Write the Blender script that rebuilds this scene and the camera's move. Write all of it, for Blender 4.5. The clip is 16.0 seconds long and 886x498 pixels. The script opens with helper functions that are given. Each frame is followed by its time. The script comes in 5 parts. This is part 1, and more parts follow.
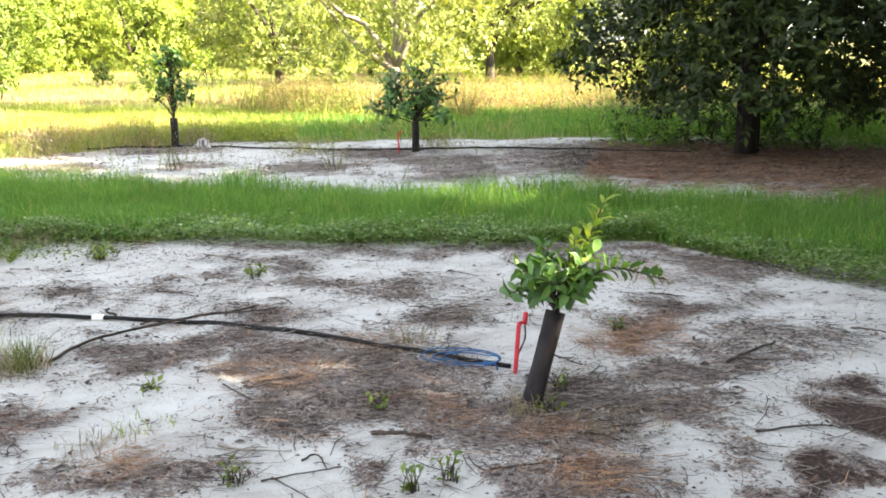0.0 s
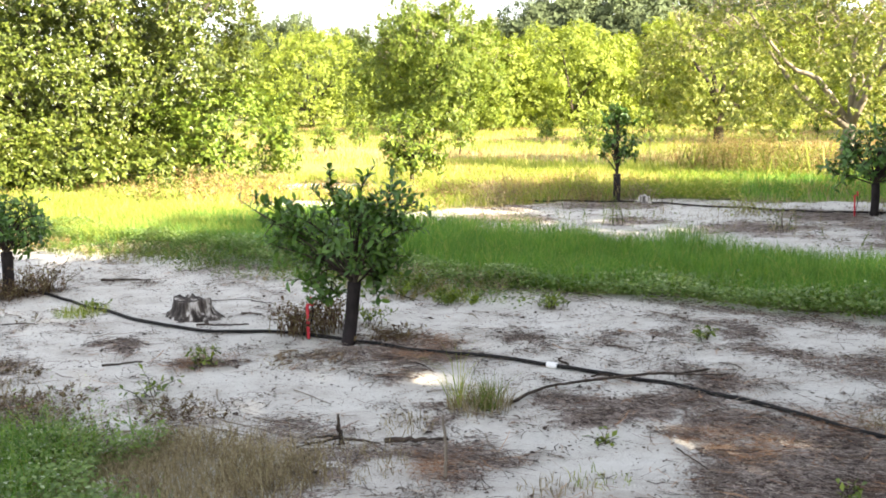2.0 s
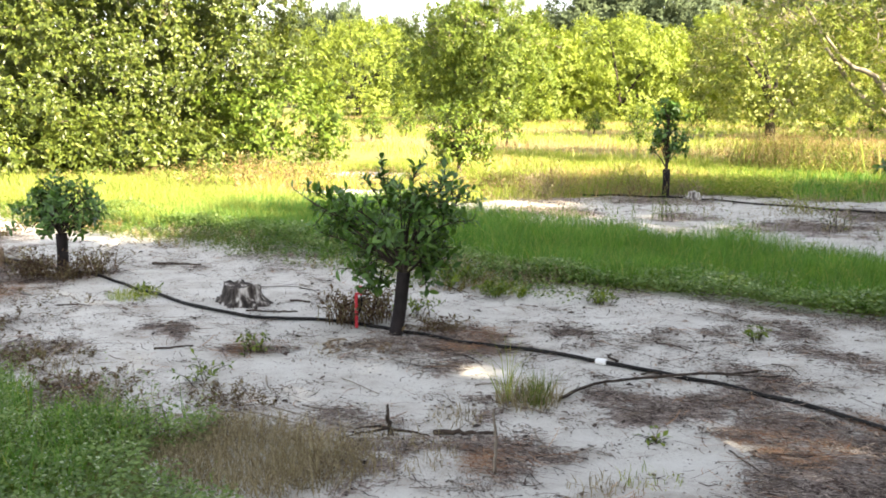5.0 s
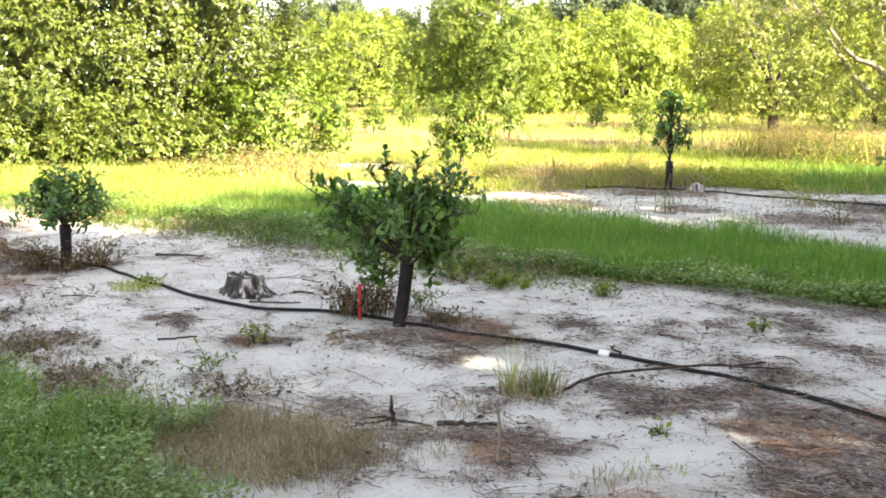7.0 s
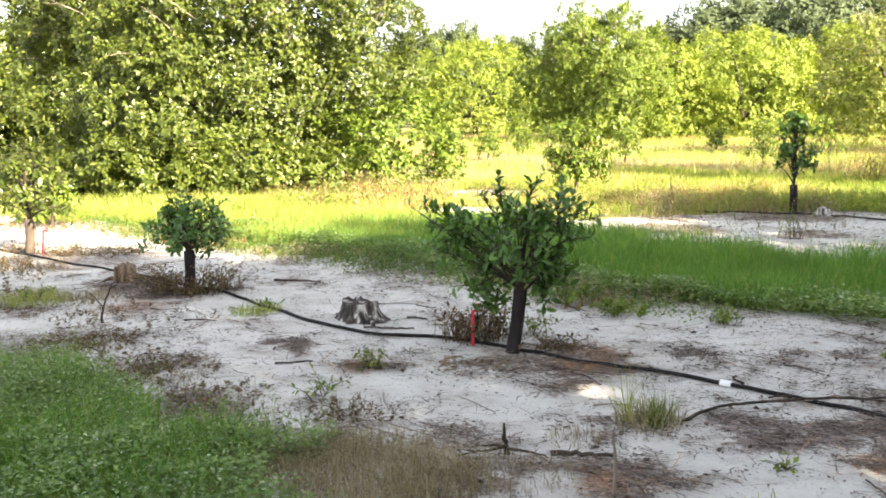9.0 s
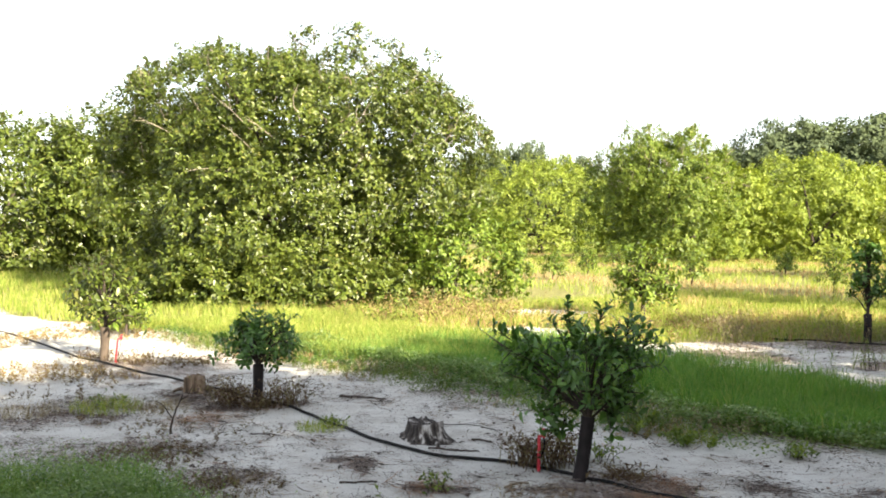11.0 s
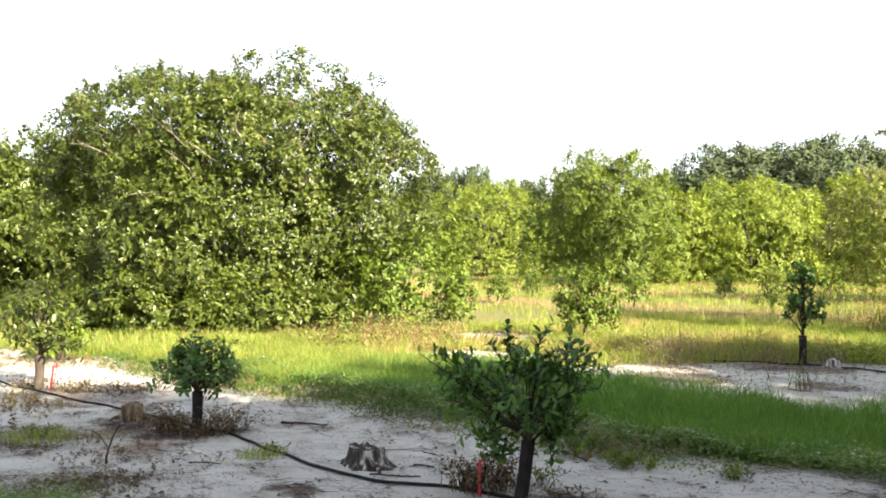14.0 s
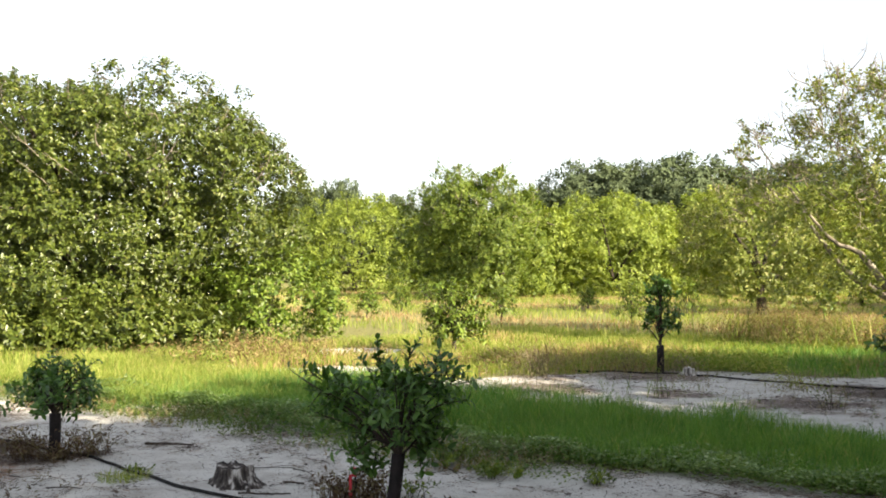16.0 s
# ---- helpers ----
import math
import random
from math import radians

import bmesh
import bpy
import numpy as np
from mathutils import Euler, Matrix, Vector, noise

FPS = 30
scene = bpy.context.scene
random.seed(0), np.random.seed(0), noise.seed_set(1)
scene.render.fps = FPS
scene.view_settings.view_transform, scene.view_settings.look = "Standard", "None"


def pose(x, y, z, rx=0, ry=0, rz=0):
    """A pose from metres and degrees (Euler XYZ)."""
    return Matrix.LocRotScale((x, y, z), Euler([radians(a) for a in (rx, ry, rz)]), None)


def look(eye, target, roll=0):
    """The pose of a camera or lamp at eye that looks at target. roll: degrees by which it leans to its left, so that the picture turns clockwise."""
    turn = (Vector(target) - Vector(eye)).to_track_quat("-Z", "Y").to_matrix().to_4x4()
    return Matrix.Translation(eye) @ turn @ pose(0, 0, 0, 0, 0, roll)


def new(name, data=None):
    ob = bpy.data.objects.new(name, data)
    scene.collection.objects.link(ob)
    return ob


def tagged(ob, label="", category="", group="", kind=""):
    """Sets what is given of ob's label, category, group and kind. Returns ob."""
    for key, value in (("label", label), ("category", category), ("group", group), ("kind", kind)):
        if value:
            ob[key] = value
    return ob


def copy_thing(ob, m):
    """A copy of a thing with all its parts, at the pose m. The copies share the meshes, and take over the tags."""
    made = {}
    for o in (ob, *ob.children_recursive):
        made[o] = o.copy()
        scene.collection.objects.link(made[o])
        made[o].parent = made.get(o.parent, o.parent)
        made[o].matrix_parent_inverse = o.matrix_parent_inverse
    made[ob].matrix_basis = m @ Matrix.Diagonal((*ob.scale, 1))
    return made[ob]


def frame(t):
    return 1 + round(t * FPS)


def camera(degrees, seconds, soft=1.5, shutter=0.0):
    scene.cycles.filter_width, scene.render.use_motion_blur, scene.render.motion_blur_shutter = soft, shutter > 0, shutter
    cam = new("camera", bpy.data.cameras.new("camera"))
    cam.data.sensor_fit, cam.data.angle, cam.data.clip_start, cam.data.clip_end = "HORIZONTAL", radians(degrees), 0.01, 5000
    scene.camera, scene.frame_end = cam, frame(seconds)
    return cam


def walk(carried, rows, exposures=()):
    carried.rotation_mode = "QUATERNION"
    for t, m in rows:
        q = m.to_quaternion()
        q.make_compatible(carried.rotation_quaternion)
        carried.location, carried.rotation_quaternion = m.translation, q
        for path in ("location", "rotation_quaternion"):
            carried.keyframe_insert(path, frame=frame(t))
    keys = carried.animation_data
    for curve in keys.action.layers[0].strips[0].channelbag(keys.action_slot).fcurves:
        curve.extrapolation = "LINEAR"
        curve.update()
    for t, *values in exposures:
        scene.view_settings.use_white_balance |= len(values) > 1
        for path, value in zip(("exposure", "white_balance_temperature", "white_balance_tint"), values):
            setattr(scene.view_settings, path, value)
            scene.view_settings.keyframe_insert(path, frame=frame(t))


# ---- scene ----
cam = camera(49.18, 16.0, soft=1.8)
PATH = [
    (0, (0.206, -0.112, 1.487), (4.810, 8.512, -0.618), -0.15),
    (0.5, (0.184, -0.094, 1.491), (3.686, 9.068, -0.456), 0.18),
    (1, (0.117, -0.064, 1.500), (2.590, 9.470, -0.227), -0.12),
    (1.5, (0.099, -0.055, 1.503), (1.553, 9.727, 0.022), -0.24),
    (2, (0.046, -0.020, 1.502), (0.581, 9.851, -0.006), -0.87),
    (2.5, (0.014, -0.002, 1.501), (0.038, 9.857, -0.171), -0.77),
    (3, (0.017, 0.002, 1.501), (0.052, 9.898, 0.060), -0.33),
    (3.5, (0.000, -0.000, 1.500), (0.069, 9.905, 0.123), -0.28),
    (4, (-0.002, -0.002, 1.509), (0.046, 9.896, 0.084), -0.12),
    (6.3, (-0.006, 0.004, 1.510), (0.160, 9.842, -0.270), 0.54),
    (6.5, (0.002, -0.001, 1.506), (0.170, 9.837, -0.281), 0.47),
    (7, (-0.012, -0.002, 1.507), (0.067, 9.855, -0.178), 0.25),
    (7.5, (-0.002, -0.004, 1.508), (0.042, 9.852, -0.187), 0.27),
    (8, (-0.004, 0.003, 1.506), (-0.133, 9.860, -0.173), 0.03),
    (8.5, (-0.004, 0.009, 1.498), (-0.367, 9.861, -0.174), -0.63),
    (9, (-0.006, 0.036, 1.498), (-1.107, 9.875, 0.087), -0.79),
    (9.2, (-0.024, 0.038, 1.496), (-1.328, 9.851, 0.084), -0.60),
    (11.3, (-0.048, -0.033, 1.547), (-1.797, 9.812, 1.423), 0.57),
    (11.5, (-0.055, -0.038, 1.544), (-1.530, 9.852, 1.436), 0.59),
    (12, (-0.035, -0.054, 1.547), (-0.801, 9.917, 1.519), 0.83),
    (12.5, (-0.023, -0.067, 1.550), (-0.498, 9.922, 1.526), 0.82),
    (13, (-0.013, -0.087, 1.551), (-0.114, 9.912, 1.532), 0.75),
    (13.5, (0.013, -0.075, 1.551), (-0.252, 9.922, 1.548), 0.90),
    (14, (-0.002, -0.038, 1.555), (-1.202, 9.889, 1.580), 0.38),
    (14.5, (-0.019, -0.026, 1.545), (-1.625, 9.845, 1.563), -0.15),
    (15, (-0.045, -0.030, 1.541), (-1.419, 9.875, 1.653), -0.54),
    (15.5, (-0.022, -0.052, 1.548), (-0.501, 9.935, 1.671), -0.11),
    (16, (-0.002, -0.092, 1.557), (0.143, 9.905, 1.738), 0.07),
]
walk(cam, [(t, look(eye, target, roll)) for t, eye, target, roll in PATH],
     exposures=[(0, 3.41, 6540, 10.5), (1, 3.12, 6660, 11.5), (1.5, 2.99, 6680, 12), (2.5, 2.88, 6680, 12), (3, 2.86, 6680, 12), (3.5, 2.7, 6680, 12), (4, 2.68, 6680, 12), (6.5, 3.02, 6680, 12), (7.5, 3.03, 6680, 12), (9, 2.84, 6680, 12), (11.5, 2.18, 6500, 10), (12.5, 2.14, 6500, 10), (14.5, 2.09, 6500, 10), (16, 1.86, 6560, 11)])

# ---- daylight: low sun from behind on the right, along the planting rows ----
ROW = np.array([-0.765, 0.644])      # along the rows, away from the sun
ACROSS = np.array([0.644, 0.765])    # across the rows, away from the camera
SUN_EL = 28.0
TO_SUN = np.array([-ROW[0] * math.cos(radians(SUN_EL)), -ROW[1] * math.cos(radians(SUN_EL)), math.sin(radians(SUN_EL))])
world = bpy.data.worlds.new("world")
scene.world = world
world.use_nodes = True
wn, wl = world.node_tree.nodes, world.node_tree.links
sky = wn.new("ShaderNodeTexSky")
sky.sky_type = "NISHITA"
sky.sun_disc = False
sky.sun_elevation = radians(SUN_EL)
sky.sun_rotation = radians(130)
sky.air_density, sky.dust_density, sky.ozone_density = 1.0, 1.0, 1.0
haze = wn.new("ShaderNodeHueSaturation")
haze.inputs["Saturation"].default_value = 0.4
wl.new(sky.outputs[0], haze.inputs["Color"])
wl.new(haze.outputs[0], wn["Background"].inputs[0])
wn["Background"].inputs[1].default_value = 0.085
sun = new("sun", bpy.data.lights.new("sun", "SUN"))
sun.data.energy = 5.0
sun.data.angle = radians(0.6)
sun.data.color = (1.0, 0.88, 0.66)
sun.matrix_world = look((0, 0, 0), (ROW[0] * 10, ROW[1] * 10, -10 * math.tan(radians(SUN_EL))))

# ---- materials ----


def nodes_of(name):
    m = bpy.data.materials.new(name)
    m.use_nodes = True
    nt = m.node_tree
    return m, nt, nt.nodes, nt.links, nt.nodes["Principled BSDF"]


def ramp(nodes, stops):
    r = nodes.new("ShaderNodeValToRGB")
    e = r.color_ramp.elements
    while len(e) < len(stops):
        e.new(0.5)
    for el, (p, c) in zip(e, stops):
        el.position, el.color = p, (*c, 1)
    return r


def noise_node(nodes, links, scale, detail=4.0, rough=0.55, coords="Object"):
    tc = nodes.new("ShaderNodeTexCoord")
    n = nodes.new("ShaderNodeTexNoise")
    n.inputs["Scale"].default_value = scale
    n.inputs["Detail"].default_value = detail
    n.inputs["Roughness"].default_value = rough
    links.new(tc.outputs[coords], n.inputs["Vector"])
    return n


def leafy(name, stops, translucent=0.35, trans_tint=(1.25, 1.15, 0.45), rough=0.5, island=True, spec=0.35):
    """Foliage: colour varies from leaf to leaf, with a share of light let through."""
    m, nt, n, l, b = nodes_of(name)
    if island:
        g = n.new("ShaderNodeNewGeometry")
        value = g.outputs["Random Per Island"]
    else:
        g = n.new("ShaderNodeObjectInfo")
        value = g.outputs["Random"]
    r = ramp(n, stops)
    l.new(value, r.inputs[0])
    big = noise_node(n, l, 1.6, 2.0)
    hs = n.new("ShaderNodeHueSaturation")
    mr = n.new("ShaderNodeMapRange")
    mr.inputs[3].default_value, mr.inputs[4].default_value = 0.7, 1.35
    l.new(big.outputs[0], mr.inputs[0])
    l.new(mr.outputs[0], hs.inputs["Value"])
    l.new(r.outputs[0], hs.inputs["Color"])
    l.new(hs.outputs[0], b.inputs["Base Color"])
    b.inputs["Roughness"].default_value = rough
    b.inputs["Specular IOR Level"].default_value = spec
    t = n.new("ShaderNodeBsdfTranslucent")
    tint = n.new("ShaderNodeMix")
    tint.data_type, tint.blend_type = "RGBA", "MULTIPLY"
    tint.inputs[0].default_value = 1.0
    l.new(hs.outputs[0], tint.inputs[6])
    tint.inputs[7].default_value = (*trans_tint, 1)
    l.new(tint.outputs[2], t.inputs[0])
    mix = n.new("ShaderNodeMixShader")
    mix.inputs[0].default_value = translucent
    l.new(b.outputs[0], mix.inputs[1])
    l.new(t.outputs[0], mix.inputs[2])
    l.new(mix.outputs[0], n["Material Output"].inputs[0])
    return m


def rough_stuff(name, stops, scale=12.0, rough=0.8, bump=0.3, bump_scale=60.0, stretch=None, metallic=0.0, spec=0.25):
    """Bark, plastic, wood: two scales of colour noise and a fine bump."""
    m, nt, n, l, b = nodes_of(name)
    a = noise_node(n, l, scale, 6.0)
    if stretch:
        mp = n.new("ShaderNodeMapping")
        mp.inputs["Scale"].default_value = stretch
        l.new(a.inputs["Vector"].links[0].from_socket, mp.inputs[0])
        l.new(mp.outputs[0], a.inputs["Vector"])
    r = ramp(n, stops)
    l.new(a.outputs[0], r.inputs[0])
    l.new(r.outputs[0], b.inputs["Base Color"])
    b.inputs["Roughness"].default_value = rough
    b.inputs["Metallic"].default_value = metallic
    b.inputs["Specular IOR Level"].default_value = spec
    f = noise_node(n, l, bump_scale, 5.0)
    if stretch:
        l.new(mp.outputs[0], f.inputs["Vector"])
    bp = n.new("ShaderNodeBump")
    bp.inputs["Strength"].default_value = bump
    bp.inputs["Distance"].default_value = 0.01
    l.new(f.outputs[0], bp.inputs["Height"])
    l.new(bp.outputs[0], b.inputs["Normal"])
    return m


M_CITRUS = leafy("citrus_leaf", [(0.0, (0.0414, 0.063, 0.0099)), (0.5, (0.0792, 0.108, 0.0162)), (0.93, (0.124, 0.155, 0.027)), (1.0, (0.18, 0.18, 0.0495))], 0.28, (1.2, 1.12, 0.42), rough=0.38, spec=0.45)
M_MID = leafy("twiggy_citrus_leaf", [(0.0, (0.06, 0.1, 0.015)), (0.5, (0.115, 0.175, 0.022)), (1.0, (0.19, 0.245, 0.04))], 0.32, rough=0.42)
M_DEAD = leafy("dead_grass", [(0.0, (0.15, 0.12, 0.07)), (0.5, (0.27, 0.225, 0.135)), (1.0, (0.42, 0.36, 0.22))], 0.3, (1.05, 0.98, 0.75), 0.75, spec=0.1)
M_YOUNG = leafy("young_citrus_leaf", [(0.0, (0.034, 0.083, 0.016)), (0.6, (0.07, 0.15, 0.03)), (1.0, (0.125, 0.23, 0.05))], 0.32, rough=0.4, spec=0.4)
M_YOUNG_OB = leafy("single_citrus_leaf", [(0.0, (0.034, 0.083, 0.016)), (0.6, (0.07, 0.15, 0.03)), (1.0, (0.125, 0.23, 0.05))], 0.32, rough=0.4, island=False, spec=0.4)
M_FLUSH = leafy("new_flush_leaf", [(0.0, (0.136, 0.238, 0.0298)), (1.0, (0.323, 0.391, 0.068))], 0.42, rough=0.45, island=False, spec=0.25)
# citrus leaf darkened in colour to stand for deep shade
M_DARK = leafy("shade_darkened_leaf", [(0.0, (0.0153, 0.0255, 0.0068)), (0.6, (0.0306, 0.0493, 0.011)), (0.93, (0.0595, 0.085, 0.0187)), (1.0, (0.136, 0.17, 0.0425))], 0.3, spec=0.3)
M_FAR = leafy("grove_leaf", [(0.0, (0.135, 0.185, 0.028)), (0.5, (0.205, 0.265, 0.04)), (1.0, (0.29, 0.335, 0.06))], 0.4, (1.15, 1.12, 0.5), rough=0.5)
M_GROVE = leafy("mixed_grove_leaf", [(0.0, (0.0704, 0.114, 0.0176)), (0.5, (0.128, 0.18, 0.0264)), (1.0, (0.202, 0.246, 0.044))], 0.36, (1.15, 1.12, 0.5), rough=0.45)
M_PALE = leafy("thinning_citrus_leaf", [(0.0, (0.1, 0.135, 0.026)), (0.5, (0.18, 0.22, 0.046)), (0.94, (0.28, 0.29, 0.08)), (1.0, (0.42, 0.4, 0.2))], 0.4, (1.15, 1.12, 0.5), rough=0.42)
M_OAK = leafy("oak_leaf", [(0.0, (0.072, 0.096, 0.05)), (1.0, (0.11, 0.138, 0.075))], 0.12, rough=0.85, spec=0.05)
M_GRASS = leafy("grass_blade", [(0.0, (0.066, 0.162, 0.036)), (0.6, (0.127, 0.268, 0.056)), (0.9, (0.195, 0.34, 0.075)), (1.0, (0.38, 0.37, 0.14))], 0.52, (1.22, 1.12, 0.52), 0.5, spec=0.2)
# field blades; on the strip their yellower hue stands in for sunlight
M_FIELD = leafy("field_and_sunlit_grass_blade", [(0.0, (0.15, 0.22, 0.04)), (0.6, (0.27, 0.34, 0.065)), (1.0, (0.46, 0.42, 0.16))], 0.48, (1.15, 1.1, 0.5), 0.55, spec=0.15)
M_DRY = leafy("dry_weed", [(0.0, (0.24, 0.14, 0.065)), (0.5, (0.4, 0.27, 0.13)), (1.0, (0.52, 0.4, 0.22))], 0.35, (1.08, 0.98, 0.68), 0.7, spec=0.12)
# lighter twin of the russet weed, sunlight put into its colour
M_TAWNY = leafy("sunlit_russet_weed", [(0.0, (0.15, 0.095, 0.05)), (0.5, (0.27, 0.19, 0.095)), (0.85, (0.33, 0.28, 0.12)), (1.0, (0.42, 0.34, 0.19))], 0.35, (1.1, 0.98, 0.65), 0.7, spec=0.12)
M_RUSSET = leafy("russet_weed", [(0.0, (0.065, 0.04, 0.026)), (0.5, (0.135, 0.088, 0.052)), (0.85, (0.17, 0.145, 0.062)), (1.0, (0.26, 0.22, 0.12))], 0.2, (1.05, 0.95, 0.7), 0.7, spec=0.15)
M_BLOOM = leafy("pale_weed_flower", [(0.0, (0.3, 0.33, 0.24)), (1.0, (0.5, 0.52, 0.42))], 0.3, (1.0, 1.0, 0.9), rough=0.7, spec=0.1)
M_CLOVER = leafy("small_weed_leaf", [(0.0, (0.095, 0.165, 0.046)), (0.6, (0.175, 0.275, 0.072)), (0.92, (0.24, 0.335, 0.105)), (1.0, (0.483, 0.552, 0.368))], 0.45, (1.2, 1.12, 0.6), rough=0.45, spec=0.35)
M_WEED = leafy("broad_weed_leaf", [(0.0, (0.045, 0.1, 0.02)), (0.6, (0.085, 0.175, 0.034)), (0.9, (0.14, 0.24, 0.06)), (1.0, (0.24, 0.31, 0.14))], 0.35, rough=0.42, spec=0.35)
M_BARK = rough_stuff("citrus_bark", [(0.3, (0.028, 0.022, 0.018)), (0.7, (0.085, 0.068, 0.054))], 9.0, 0.9, 0.6, 50.0, (1, 1, 0.25), spec=0.15)
# bark made near black for a trunk that stands in shade
M_SHADED_BARK = rough_stuff("shade_darkened_bark", [(0.3, (0.01, 0.008, 0.007)), (0.7, (0.034, 0.028, 0.022))], 9.0, 0.9, 0.6, 50.0, (1, 1, 0.25), spec=0.1)
M_PALE_BARK = rough_stuff("pale_bark", [(0.3, (0.13, 0.108, 0.085)), (0.7, (0.32, 0.275, 0.22))], 8.0, 0.9, 0.5, 50.0, (1, 1, 0.3))
M_GUARD = rough_stuff("black_trunk_wrap", [(0.3, (0.014, 0.0115, 0.012)), (0.7, (0.04, 0.033, 0.033))], 14.0, 0.75, 0.35, 90.0, (1, 1, 0.4), spec=0.1)
M_GUARD_GREY = rough_stuff("weathered_trunk_wrap", [(0.3, (0.045, 0.034, 0.027)), (0.7, (0.11, 0.085, 0.065))], 14.0, 0.75, 0.35, 90.0, (1, 1, 0.4))
M_HOSE = rough_stuff("black_poly_pipe", [(0.35, (0.008, 0.0075, 0.0075)), (0.66, (0.02, 0.018, 0.017)), (0.85, (0.06, 0.05, 0.042))], 6.0, 0.6, 0.2, 80.0, spec=0.12)
M_RED = rough_stuff("red_plastic", [(0.3, (0.5, 0.028, 0.045)), (0.7, (0.66, 0.06, 0.075))], 20.0, 0.45, 0.1, 90.0)
M_BLUE = rough_stuff("blue_tubing", [(0.3, (0.012, 0.055, 0.15)), (0.7, (0.03, 0.13, 0.3))], 20.0, 0.4, 0.05, 90.0)
M_WHITE = rough_stuff("white_plastic", [(0.3, (0.72, 0.72, 0.7)), (0.7, (0.82, 0.82, 0.8))], 20.0, 0.45, 0.05, 90.0)
M_STUMP = rough_stuff("weathered_stump", [(0.42, (0.02, 0.016, 0.014)), (0.54, (0.08, 0.067, 0.058)), (0.66, (0.48, 0.45, 0.41))], 22.0, 0.9, 0.8, 45.0, (1, 1, 0.15))
M_BLEACHED = rough_stuff("bleached_stump", [(0.4, (0.08, 0.07, 0.062)), (0.5, (0.34, 0.31, 0.28)), (0.66, (0.62, 0.59, 0.54))], 22.0, 0.9, 0.8, 45.0, (1, 1, 0.15))
M_STUMP_TAN = rough_stuff("tan_stump", [(0.36, (0.06, 0.04, 0.026)), (0.55, (0.19, 0.13, 0.085)), (0.75, (0.36, 0.27, 0.18))], 20.0, 0.9, 0.8, 45.0, (1, 1, 0.15))
M_CHIP = rough_stuff("pruned_wood", [(0.3, (0.12, 0.085, 0.055)), (0.7, (0.34, 0.26, 0.17))], 30.0, 0.85, 0.4, 90.0, (0.3, 1, 1))
M_STICK = rough_stuff("dead_wood", [(0.3, (0.02, 0.015, 0.012)), (0.7, (0.075, 0.055, 0.04))], 18.0, 0.9, 0.4, 90.0)
M_STRAW = leafy("needle_litter", [(0.0, (0.045, 0.034, 0.031)), (0.4, (0.15, 0.12, 0.107)), (0.75, (0.31, 0.258, 0.22)), (1.0, (0.5, 0.43, 0.36))], 0.0, rough=0.8, spec=0.15)
M_CRUMB = leafy("dark_litter_crumbs", [(0.0, (0.03, 0.022, 0.018)), (0.6, (0.1, 0.075, 0.06)), (1.0, (0.26, 0.2, 0.15))], 0.0, rough=0.9, spec=0.2)
M_RUST = leafy("rust_needles", [(0.0, (0.14, 0.07, 0.04)), (0.6, (0.28, 0.15, 0.08)), (1.0, (0.46, 0.28, 0.16))], 0.0, rough=0.8, spec=0.15)


